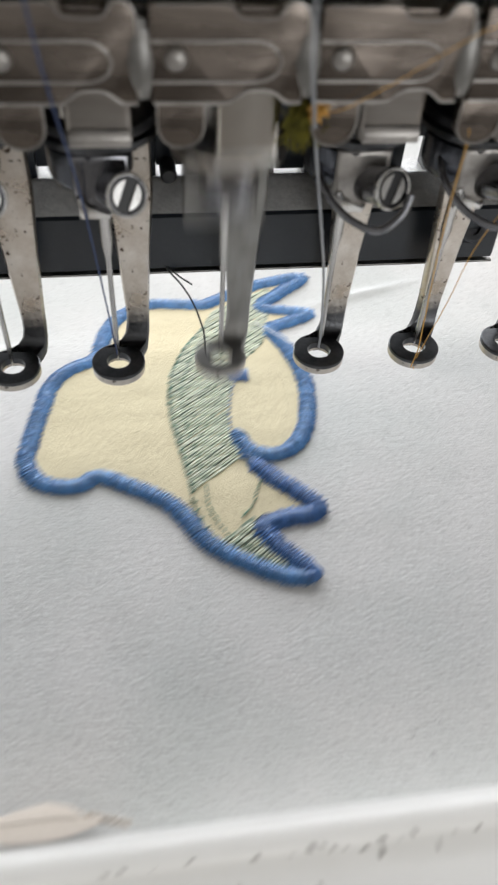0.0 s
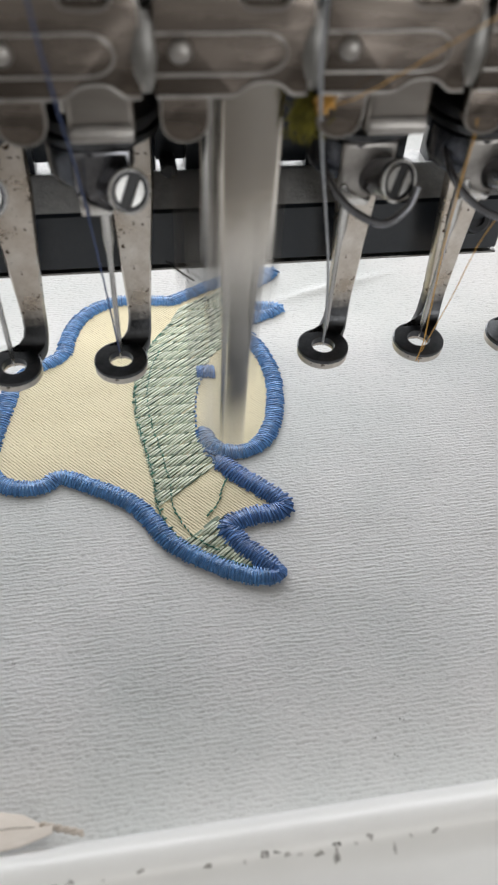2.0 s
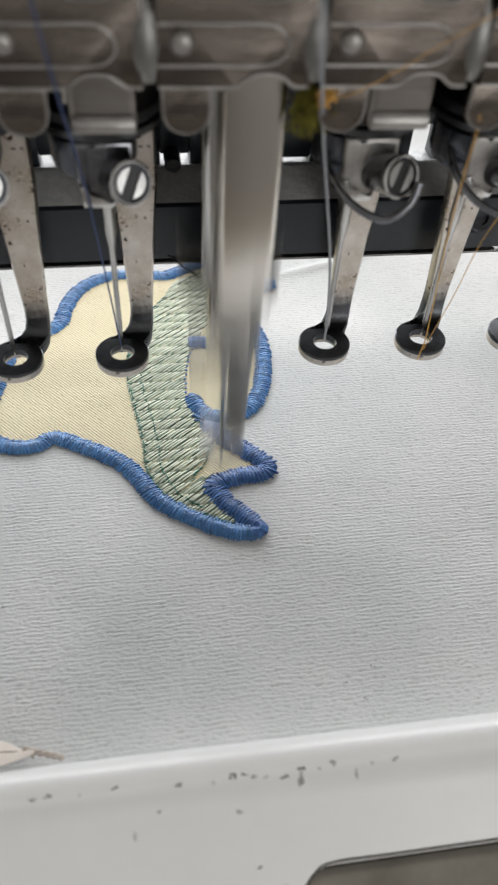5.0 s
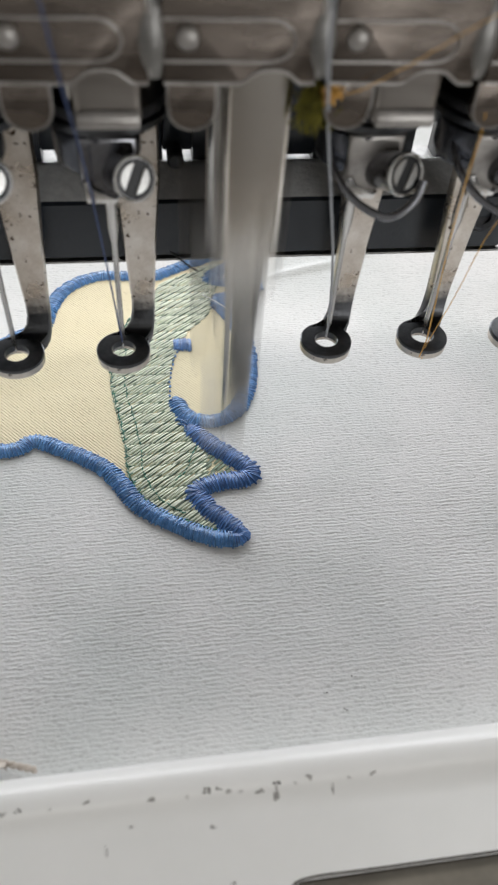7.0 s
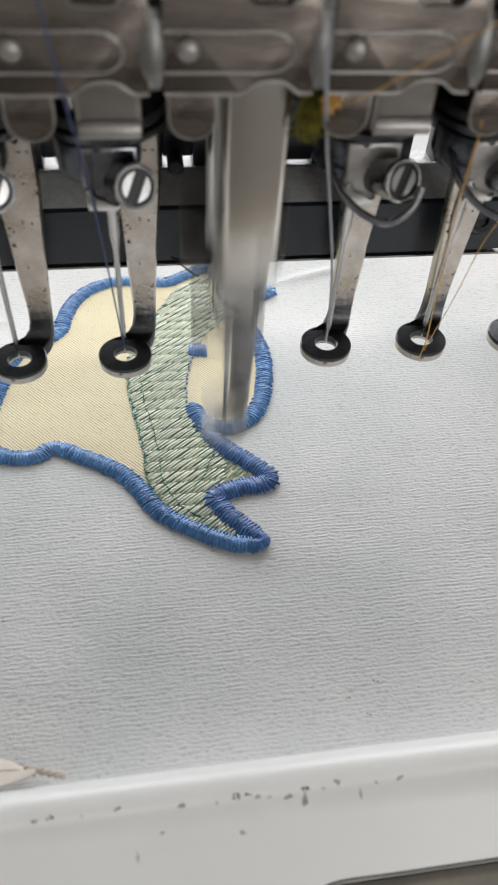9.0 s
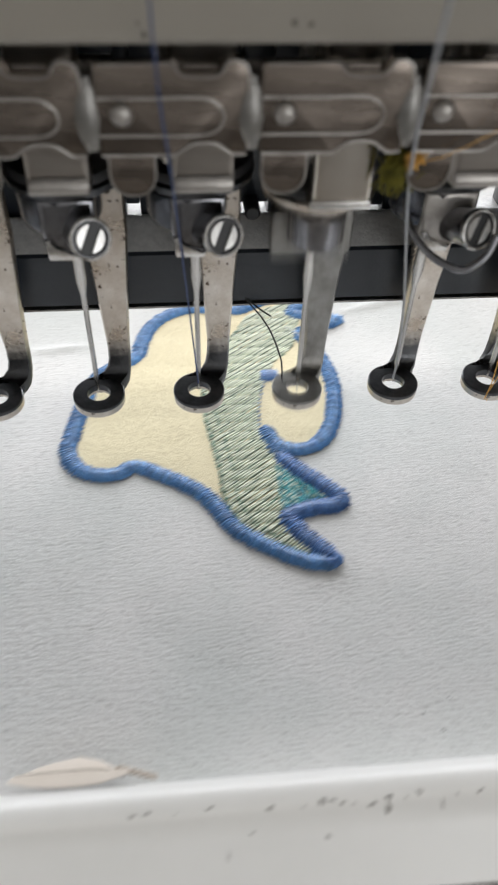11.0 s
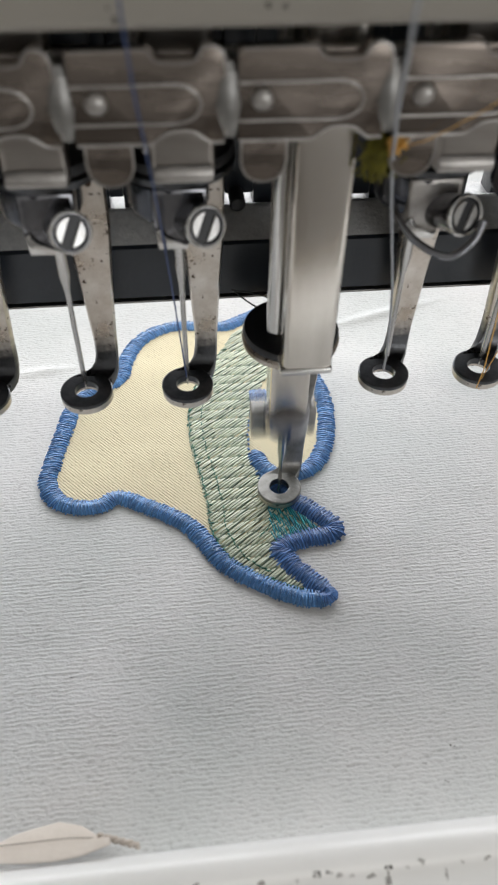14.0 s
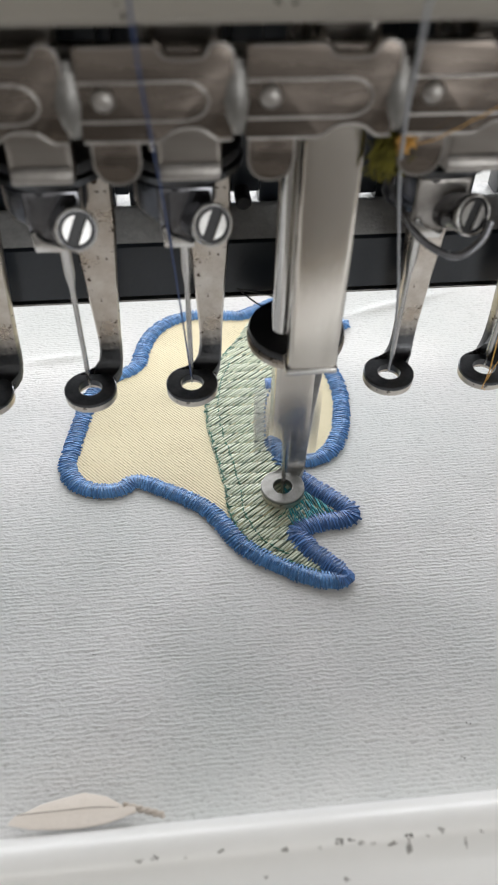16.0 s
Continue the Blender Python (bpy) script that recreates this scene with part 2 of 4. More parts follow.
ORANGETHREAD = material("orange_thread", (0.80, 0.46, 0.11), 0.6, 0, (0.62, 0.33, 0.07), 3000, 1)
YELLOWFUZZ = material("yellow_green_lint", (0.24, 0.20, 0.018), 0.9, 0, (0.08, 0.08, 0.012), 900, 1)
BLACKTHREAD = material("black_thread", (0.02, 0.025, 0.025), 0.6, 0, (0.015, 0.015, 0.015), 3000, 1)
WALL = material("workshop_wall_paint", (0.52, 0.51, 0.49), 0.9, 0, (0.44, 0.43, 0.41), 3, 1)
CONCRETE = material("concrete_floor", (0.24, 0.23, 0.22), 0.8, 0, (0.16, 0.155, 0.15), 4, 1, 0.2, 60)


# ---- mesh tools, in millimetres ----
def part(name, bm, mat, parent=None, label="", at=(0, 0, 0), smooth=True):
    bmesh.ops.recalc_face_normals(bm, faces=bm.faces)
    bmesh.ops.scale(bm, vec=(MM, MM, MM), verts=bm.verts)
    me = bpy.data.meshes.new(name)
    bm.to_mesh(me)
    bm.free()
    for m in mat if isinstance(mat, (list, tuple)) else (mat,):
        me.materials.append(m)
    if smooth:
        me.shade_smooth()
        me.set_sharp_from_angle(angle=radians(38))
    ob = new(name, me)
    ob.location = Vector(at) * MM
    if parent:
        ob.parent = parent
    if label:
        tagged(ob, label)
    return ob


def stitches(name, bm, mat, label):
    return tagged(part(name, bm, mat, cloth, label), kind="stuff")


def thing(name, label, category, group="", at=(0, 0, 0), kind=""):
    ob = new(name)
    ob.empty_display_size = 0.005
    ob.location = Vector(at) * MM
    return tagged(ob, label, category, group, kind)


def bevelled(bm, geom, width, segments=2):
    if width:
        bmesh.ops.bevel(bm, geom=geom, offset=width, segments=segments, profile=0.6, affect="EDGES")


def box(bm, lo, hi, bevel=0.0, segments=2):
    r = bmesh.ops.create_cube(bm, size=1)
    c, s = [(a + b) / 2 for a, b in zip(lo, hi)], [b - a for a, b in zip(lo, hi)]
    for v in r["verts"]:
        v.co = Vector((v.co.x * s[0] + c[0], v.co.y * s[1] + c[1], v.co.z * s[2] + c[2]))
    bevelled(bm, list({e for v in r["verts"] for e in v.link_edges}), bevel, segments)
    return bm


def prism(bm, outline, lo, hi, axis="y", bevel=0.0, segments=1):
    """A flat outline given thickness along an axis: y takes (x, z) outlines, z takes (x, y) ones, x takes (y, z) ones."""
    def spot(a, b, c):
        return {"y": (a, c, b), "z": (a, b, c), "x": (c, a, b)}[axis]
    va = [bm.verts.new(spot(a, b, lo)) for a, b in outline]
    vb = [bm.verts.new(spot(a, b, hi)) for a, b in outline]
    fa, fb = bm.faces.new(va), bm.faces.new(vb[::-1])
    n = len(outline)
    for i in range(n):
        bm.faces.new((va[i], vb[i], vb[(i + 1) % n], va[(i + 1) % n]))
    if bevel:
        bevelled(bm, list(fa.edges) + list(fb.edges), bevel, segments)
    return bm


def lathe(bm, profile, centre=(0, 0, 0), axis=(0, 0, 1), sides=32, squash=1.0):
    """Turn (radius, height) pairs round an axis; a profile that comes back to its start makes a ring."""
    q = Vector((0, 0, 1)).rotation_difference(Vector(axis))
    rows = []
    for r, h in profile:
        rows.append([bm.verts.new(q @ Vector((r * math.cos(a), r * math.sin(a) * squash, h)) + Vector(centre)) for a in [2 * math.pi * k / sides for k in range(sides)]])
    for a, b in zip(rows, rows[1:]):
        for k in range(sides):
            bm.faces.new((a[k], a[(k + 1) % sides], b[(k + 1) % sides], b[k]))
    bmesh.ops.remove_doubles(bm, verts=bm.verts, dist=1e-4)
    return bm


def smooth_path(points, step, closed=False):
    """A Catmull-Rom curve through the points, at even steps."""
    p = [Vector(a) for a in points]
    dense = []
    for i in range(len(p) - 1):
        a, b, c, d = p[max(i - 1, 0)], p[i], p[i + 1], p[min(i + 2, len(p) - 1)]
        for k in range(24):
            t = k / 24
            dense.append(0.5 * (2 * b + (c - a) * t + (2 * a - 5 * b + 4 * c - d) * t * t + (3 * b - a - 3 * c + d) * t ** 3))
    dense.append(p[-1])
    out, left = [dense[0]], step
    for a, b in zip(dense, dense[1:]):
        length, at = (b - a).length, 0.0
        while length - at >= left:
            at += left
            out.append(a.lerp(b, at / length))
            left = step
        left -= length - at
    if (out[-1] - dense[-1]).length > step * 0.3:
        out.append(dense[-1])
    return out


def wire(bm, points, radius, sides=8, step=1.5, fuzz=0.0):
    path = smooth_path(points, step)
    rows = []
    if len(path) < 2:
        return bm
    for i, c in enumerate(path):
        d = (path[min(i + 1, len(path) - 1)] - path[max(i - 1, 0)]).normalized()
        u = d.orthogonal().normalized() if i == 0 else (u - d * u.dot(d)).normalized()
        w = d.cross(u)
        j = Vector([random.uniform(-fuzz, fuzz) for _ in range(3)])
        rows.append([bm.verts.new(c + j + radius * (math.cos(a) * u + math.sin(a) * w)) for a in [2 * math.pi * k / sides for k in range(sides)]])
    for a, b in zip(rows, rows[1:]):
        for k in range(sides):
            bm.faces.new((a[k], a[(k + 1) % sides], b[(k + 1) % sides], b[k]))
    bm.faces.new(rows[0][::-1])
    bm.faces.new(rows[-1])
    return bm


def strand(bm, a, b, width, height, base, arch=0.0):
    """One stitch of thread on the cloth: a low rounded ridge from a to b with tucked-in ends."""
    a, b = Vector((*a[:2], 0)), Vector((*b[:2], 0))
    d = b - a
    if d.length < 1e-3:
        return
    side = Vector((-d.y, d.x, 0)).normalized() * width / 2
    rows = []
    for t, k in ((0, 0.0), (0.12, 0.75), (0.5, 1.0), (0.88, 0.75), (1, 0.0)):
        c = a + d * t
        z = base + arch * (1 - (2 * t - 1) ** 2)
        rows.append([bm.verts.new(c + side * (0.6 + 0.4 * k) + Vector((0, 0, base - 0.15))), bm.verts.new(c + side * 0.55 + Vector((0, 0, z + height * k * 0.75))),
                     bm.verts.new(c - side * 0.55 + Vector((0, 0, z + height * k * 0.75))), bm.verts.new(c - side * (0.6 + 0.4 * k) + Vector((0, 0, base - 0.15)))])
    for p, q in zip(rows, rows[1:]):
        for k in range(3):
            bm.faces.new((p[k], p[k + 1], q[k + 1], q[k]))


def satin(points, width, spacing=0.29, base=0.35, lean=0.4):
    """A satin-stitched border: strands laid side by side across the path, in slight zigzag, on a raised core."""
    bm = bmesh.new()
    path = smooth_path([(*p, 0) for p in points], spacing)
    core, last = [], len(path) - 1
    for i, c in enumerate(path):
        d = (path[min(i + 3, last)] - path[max(i - 3, 0)]).normalized()
        n = Vector((-d.y, d.x, 0))
        end = min(i, last - i) * spacing / (width / 2)
        full = math.sqrt(max(0.12, 1 - (1 - min(1, end)) ** 2))
        wa, wb = [width / 2 * full * random.uniform(0.84, 1.12) for _ in range(2)]
        slip = d * lean * random.uniform(0.4, 1.4) * (1 if i % 2 else -0.5)
        a, b = c + n * wa - slip, c - n * wb + slip
        strand(bm, a, b, spacing * random.uniform(0.95, 1.35), 0.2 + random.uniform(0, 0.22), base, 0.5 * full)
        k = width / 2 * 0.86 * full
        core.append([bm.verts.new(c + n * k + Vector((0, 0, base - 0.1))), bm.verts.new(c + n * k * 0.5 + Vector((0, 0, base + 0.45))), bm.verts.new(c - n * k * 0.5 + Vector((0, 0, base + 0.45))), bm.verts.new(c - n * k + Vector((0, 0, base - 0.1)))])
    for p, q in zip(core, core[1:]):
        for k in range(3):
            bm.faces.new((p[k], p[k + 1], q[k + 1], q[k]))
    return bm


def inside(p, poly):
    hit = False
    for (x0, y0), (x1, y1) in zip(poly, poly[1:] + poly[:1]):
        if (y0 > p[1]) != (y1 > p[1]) and p[0] < x0 + (p[1] - y0) * (x1 - x0) / (y1 - y0):
            hit = not hit
    return hit


# ---- unseen workshop shell round the machine, added for reflections and bounced light ----
def wall(name, lo, hi, axis, hole, label):
    """A wall between two corners, in metres, with one opening (a0, a1, z0, z1) along its length."""
    bm = bmesh.new()
    k = 0 if axis == "x" else 1
    spans = [(lo, hi)]
    if hole:
        a0, a1, z0, z1 = hole
        def cut(la, ha, lz, hz):
            p, q = list(lo), list(hi)
            p[k], q[k], p[2], q[2] = la, ha, lz, hz
            return p, q
        spans = [cut(lo[k], a0, lo[2], hi[2]), cut(a1, hi[k], lo[2], hi[2]), cut(a0, a1, lo[2], z0), cut(a0, a1, z1, hi[2])]
    for p, q in spans:
        box(bm, [c * 1000 for c in p], [c * 1000 for c in q])
    return tagged(part(name, bm, WALL, smooth=False), label, "wall", kind="structure")


wall("wall_north", (-3.0, 2.55, -0.8), (3.0, 2.70, 1.9), "x", (-2.1, 2.1, 0.2, 1.7), "painted workshop wall with a wide window opening")
wall("wall_south", (-3.0, -2.50, -0.8), (3.0, -2.35, 1.9), "x", (0.6, 2.0, -0.45, 1.15), "painted workshop wall with a tall window opening")
wall("wall_west", (-3.15, -2.5, -0.8), (-3.0, 2.7, 1.9), "y", None, "plain painted workshop wall")
wall("wall_east", (3.0, -2.5, -0.8), (3.15, 2.7, 1.9), "y", None, "plain painted workshop wall")
bm = bmesh.new()
box(bm, (-3150, -2500, 1900), (3150, 2700, 2020))
tagged(part("ceiling", bm, WALL, smooth=False), "plain painted workshop ceiling", "ceiling", kind="structure")
bm = bmesh.new()
box(bm, (-3150, -2500, -900), (3150, 2700, -800))
tagged(part("floor", bm, CONCRETE, smooth=False), "grey concrete workshop floor", "floor", kind="structure")

# ---- the hooped cloth with its embroidery ----
cloth = thing("embroidered_cloth", "white corded cloth with a cream applique outlined in blue satin stitch", "cloth")


def cloth_height(x, y):
    h = 0.25 * noise.noise(Vector((x * 0.03, y * 0.03, 1.7))) + 0.12 * noise.noise(Vector((x * 0.09, y * 0.09, 4.1)))
    h += 0.7 * math.exp(-((y - 49.5 - 0.28 * (x - 36)) / 1.1) ** 2) * math.exp(-((x - 38) / 11) ** 2)
    h += 0.55 * math.exp(-((y - 37 - 0.1 * (x + 36)) / 0.9) ** 2) * math.exp(-((x + 36) / 7) ** 2)
    return h


bm = bmesh.new()
nx, ny = 280, 240
grid = [[bm.verts.new((-110 + 220 * i / nx, -61.0 + 191.5 * j / ny, 0)) for i in range(nx + 1)] for j in range(ny + 1)]
for j in range(ny):
    for i in range(nx):
        bm.faces.new((grid[j][i], grid[j][i + 1], grid[j + 1][i + 1], grid[j + 1][i]))
for v in bm.verts:
    near = max(0.0, 1 - math.hypot((v.co.x + 5) / 34, (v.co.y - 17) / 45))
    v.co.z = cloth_height(v.co.x, v.co.y) * (1 - min(1, near * 4)) - 0.05
part("cloth_panel", bm, CLOTH, cloth)

OUTER = [(3.4, 48.0), (-3.5, 48.8), (-8.4, 49.2), (-13.6, 47.2), (-17.5, 43.0), (-19.5, 37.5), (-20.8, 32.6), (-26.3, 29.2), (-29.5, 24.8), (-31.2, 17.6), (-32.5, 10.9), (-33.1, 6.2), (-31.6, 2.2), (-28.0, 0.0), (-23.6, -0.1), (-20.8, 1.6), (-15.8, -0.7), (-9.1, -5.1), (-6.3, -8.5), (-2.9, -14.0), (1.4, -17.6), (6.5, -20.7), (10.0, -22.0), (13.4, -22.5)]
FIN = [(13.4, -21.6), (11.4, -19.2), (8.8, -16.4), (7.3, -14.0), (6.6, -12.0), (10.7, -10.4), (15.1, -10.0), (16.6, -8.6), (15.0, -6.3), (11.8, -3.2), (8.7, 0.0), (6.6, 3.0)]
CREST = [(1.6, 47.4), (5.7, 50.0), (13.1, 53.7), (20.0, 56.0), (26.0, 56.7), (19.6, 51.2), (14.6, 46.7), (19.4, 45.1), (25.0, 43.6), (20.0, 41.0), (15.6, 38.8), (18.1, 33.0), (19.9, 26.2), (20.0, 19.5), (18.5, 11.8), (15.8, 6.4), (12.0, 4.0), (8.2, 4.4), (5.8, 6.6), (4.7, 10.4)]
BAND_L = [(3.8, 45.6), (0.9, 40.0), (-3.4, 34.0), (-6.5, 26.8), (-7.5, 20.0), (-7.3, 13.0), (-6.2, 5.9), (-5.2, -0.8), (-4.9, -7.4), (-2.2, -13.4), (1.8, -16.9), (8.6, -20.4)]
BAND_R = [(17.9, 53.6), (15.9, 42.8), (13.6, 34.6), (9.5, 30.5), (6.7, 25.7), (4.8, 19.5), (3.7, 12.0), (4.8, 6.3), (7.4, 0.6), (9.6, -4.0), (9.0, -8.8), (6.2, -11.2), (7.6, -15.4), (10.0, -18.6)]
bm = bmesh.new()
edge = OUTER + FIN[1:-1] + CREST[::-1][2:-1]
prism(bm, [(p.x, p.y) for p in smooth_path([(*p, 0) for p in edge], 1.0)], 0.02, 0.22, "z")
part("applique_patch", bm, TWILL, cloth, "cream twill applique patch")

bm = bmesh.new()
for k in range(46):
    a = radians(-120 + 4.2 * k)
    strand(bm, (12.4 + random.uniform(-0.3, 0.3), -21.5 + random.uniform(-0.3, 0.3)), (12.7 + 2.0 * random.uniform(0.9, 1.08) * math.cos(a), -21.6 + 1.75 * random.uniform(0.9, 1.08) * math.sin(a)), 0.36, 0.3, 0.45, 0.6)
stitches("fan_stitches", bm, NAVYBLUE, "blue fan of stitches rounding the fin tip")
stitches("satin_border", satin(OUTER, 3.4), BLUE, "blue satin-stitched outline")
stitches("satin_border", satin(FIN, 3.9, lean=0.35), NAVYBLUE, "dark blue satin-stitched fin")
stitches("satin_border", satin(CREST, 3.4), BLUE, "blue satin-stitched crest outline")
bm = bmesh.new()
for k in range(15):
    strand(bm, (5.6 + 0.24 * k, 27.2 - 0.02 * k + random.uniform(-0.35, 0.35)), (5.5 + 0.24 * k, 23.6 - 0.02 * k + random.uniform(-0.35, 0.35)), 0.34, 0.3, 0.4, 0.3)
stitches("stub_stitches", bm, NAVYBLUE, "short blue stub of satin stitches")
bm = bmesh.new()
dots = smooth_path([(*p, 0) for p in BAND_R[4:9]], 0.62)
for p, q in zip(dots[::2], dots[1::2]):
    strand(bm, (p.x + random.uniform(-0.1, 0.35), p.y), (q.x + random.uniform(-0.1, 0.35), q.y), 0.42, 0.25, 0.5)
stitches("running_stitches", bm, BLUE, "dotted blue running stitches")
bm = bmesh.new()
for k in range(34):
    x, y, a = 6.5 + random.gauss(0, 0.8), 3.6 + random.gauss(0, 1.5), random.uniform(0, 3.14)
    strand(bm, (x, y), (x + 1.3 * math.cos(a), y + 1.3 * math.sin(a)), 0.26, 0.22, 0.5, 0.15)
stitches("tie_stitches", bm, BLUE, "tangled blue tie-off stitches")

bm = bmesh.new()
wire(bm, [(12.6, 39.8, 1.5), (14.6, 37.4, 1.8), (16.6, 35.2, 1.8), (19.6, 32.4, 1.4)], 0.13, 6, 0.6)
part("stray_thread", bm, WHITETHREAD, cloth, "stray white thread end")
bm = bmesh.new()
for x, y in ((26.3, -47.1), (21.9, -49.0), (24.0, -51.4), (-26.9, -31.8)):
    for k in range(2):
        a = random.uniform(0, 6.28)
        px, py = x + random.gauss(0, 0.2), y + random.gauss(0, 0.2)
        strand(bm, (px, py), (px + 0.22 * math.cos(a), py + 0.22 * math.sin(a)), 0.1, 0.05, 0.05 + cloth_height(x, y))
tagged(part("lint", bm, CHIP, cloth, "dark specks of lint"), kind="stuff")

# hatching of the band: rows of stitches in slanted lines, sewn in stages
BAND = BAND_L + BAND_R[::-1]
ALONG, ACROSS = Vector((0.80, 0.60, 0)), Vector((-0.60, 0.80, 0))
STAGES = [(0.2, 99.0), (-1.9, 0.2), (-3.0, -1.9), (-5.5, -3.0), (-7.3, -5.5), (-9.4, -7.3), (-11.0, -9.4)]
TIP, FIN_FILL = 7, 9


def hatch(pick, pitch, length, width, height, base, jitter, tilt=0.0, poly=BAND, phase=0.0, skip=0.0, shift=0.0):
    meshes = {}
    lines = int(90 / pitch)
    for i in range(-lines, lines):
        s = -60.0 + phase + (-(i + shift) * pitch * ACROSS.y / ALONG.y) % length
        while s < 80:
            a = ALONG * s + ACROSS * ((i + shift) * pitch + random.uniform(-0.08, 0.08) * pitch)
            b = a + ALONG * length * 0.98 + ACROSS * tilt
            s += length
            steps = [a.lerp(b, t / 14) for t in range(15)]
            kept = [p for p in steps if inside(p, poly)]
            if len(kept) < 4 or random.random() < skip:
                continue
            a, b = kept[0], kept[-1]
            mid = (a + b) / 2
            key = pick(mid)
            if key is None:
                continue
            bm = meshes.setdefault(key, bmesh.new())
            j = Vector((random.uniform(-jitter, jitter), random.uniform(-jitter, jitter), 0))
            strand(bm, a + j, b + j * 0.5, width * random.uniform(0.85, 1.15), height, base)
    return meshes


def stage(p):
    """Which stage of the sewing a stitch belongs to: rows are added down the band, the tip was sewn before."""
    across = p.dot(ACROSS)
    if across < -11.0 and p.y < -10.3:
        return TIP
    if p.y < -1.2 and p.x > 8.2 + 0.593 * (p.y + 1.2):
        return FIN_FILL
    for k, (lo, hi) in enumerate(STAGES):
        if lo <= across < hi:
            return k
    return FIN_FILL


late_stitches = []
FILL = [(5.6, 0.8), (9.5, -2.8), (14.2, -8.2), (5.4, -11.0)]
for k, bm in sorted(hatch(stage, 1.12, 4.2, 0.54, 0.38, 0.24, 0.07, shift=0.23).items()) + sorted(hatch(stage, 1.12, 4.2, 0.54, 0.38, 0.24, 0.07, phase=0.25, shift=-0.23).items()):
    ob = stitches("hatch_stitches", bm, SAGE, "pale sage green hatching stitches")
    late_stitches.append((ob, k))
# low dark sage strands: shade of the row gaps, given as thread colour
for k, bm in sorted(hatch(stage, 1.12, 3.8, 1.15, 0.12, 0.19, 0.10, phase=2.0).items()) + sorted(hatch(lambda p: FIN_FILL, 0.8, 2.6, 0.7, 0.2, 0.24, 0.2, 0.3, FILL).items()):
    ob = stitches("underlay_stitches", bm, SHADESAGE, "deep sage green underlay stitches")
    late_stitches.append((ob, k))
# thin olive lines midway between rows, also painted gap shade
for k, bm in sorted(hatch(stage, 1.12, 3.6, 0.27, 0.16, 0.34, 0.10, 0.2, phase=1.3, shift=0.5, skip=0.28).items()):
    ob = stitches("hatch_stitches", bm, GAPOLIVE, "olive green hatching stitches")
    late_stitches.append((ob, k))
# dashed guide lines down the band
bm = bmesh.new()
for line, drift in ((BAND_L[1:], 0.5), ([(p[0] + 3.0, p[1]) for p in BAND_L[2:-1]], 0.0), ([(8.0, -1.2), (6.6, -4.6), (5.1, -7.9), (2.6, -10.3)], 0.0)):
    pts = smooth_path([(*p, 0) for p in line], 1.0)
    for a, b in zip(pts, pts[1:]):
        if random.random() < 0.15:
            continue
        strand(bm, (a.x + random.uniform(-0.2, 0.2) + drift, a.y), (b.x + random.uniform(-0.2, 0.2) + drift, b.y + 0.2), 0.27, 0.2, 0.46)
    # small ticks that catch the row ends
    for a in pts[::2] if drift else ():
        strand(bm, (a.x + drift - random.uniform(0.1, 0.5), a.y), (a.x + drift + random.uniform(0.3, 0.8), a.y + random.uniform(-0.1, 0.5)), 0.24, 0.2, 0.46)
stitches("guide_stitches", bm, GREEN, "dark green dashed guide stitches")
teal = []
for lo, hi in ((5.6, 8.2), (8.2, 13.6)):
    bm = bmesh.new()
    x = lo
    while x < hi:
        top, foot_y = 0.8 - 1.047 * (x - 5.6), -11.0 + 0.318 * (x - 5.4)
        y = top - random.uniform(0, 0.6)
        while y > foot_y + 0.4:
            reach = min(random.uniform(1.6, 3.2), y - foot_y)
            strand(bm, (x + random.uniform(-0.15, 0.15), y), (x + 0.28 * reach + random.uniform(-0.2, 0.2), y - reach), 0.27, 0.26, 0.42)
            y -= reach * 0.9
        x += random.uniform(0.26, 0.42)
    teal.append(stitches("fill_stitches", bm, TEAL, "teal fill stitches in the fin"))

# ---- the white border frame that carries the cloth ----
frame_bar = thing("embroidery_hoop", "white painted steel embroidery hoop bar with chipped edge", "hoop")
bm = bmesh.new()
ROLL_Y, ROLL_Z, ROLL_R, FALL = -63.3, 7.2, 4.8, 48


def hoop_top(y):
    """Height of the hoop's upper surface: a rolled edge that runs out into a sloping flap."""
    y0 = ROLL_Y - ROLL_R * math.sin(radians(FALL))
    if y > y0:
        return ROLL_Z + math.sqrt(max(0.0, ROLL_R ** 2 - (y - ROLL_Y) ** 2))
    return ROLL_Z + ROLL_R * math.cos(radians(FALL)) + (y - y0) * math.tan(radians(FALL))


edge = [(-58.9, -3.0), (-58.55, 4.0)]
edge += [(ROLL_Y + ROLL_R * math.cos(radians(a)), ROLL_Z + ROLL_R * math.sin(radians(a))) for a in range(0, 91 + FALL, 6)]
edge += [(-70.0, hoop_top(-70.0)), (-70.0, hoop_top(-70.0) - 2.2), (-65.0, 7.0), (-64.0, -3.0)]
prism(bm, edge, -140, 140, "x")
part("rolled_edge", bm, WHITEPAINT, frame_bar)
bm = bmesh.new()
corner = [(14.5 - 4.1 * math.cos(radians(a)), -75.8 + 3.75 * math.sin(radians(a))) for a in range(0, 91, 10)]
flap = [(-140, -70.0), (140, -70.0), (140, -72.05), *corner[::-1], (10.2, -92), (-140, -92)]
prism(bm, flap, -2.2, 0.0, "z")
for v in bm.verts:
    v.co.z += hoop_top(v.co.y)
part("flap", bm, WHITEPAINT, frame_bar)
bm = bmesh.new()
wire(bm, [(x, y, hoop_top(y) + 0.02) for x, y in ((-8, -73.8), (2.2, -73.5), (9.2, -73.5))], 0.16, 6, 1.0)
part("seam_ridge", bm, WHITEPAINT, frame_bar, "thin raised paint seam")
bm = bmesh.new()
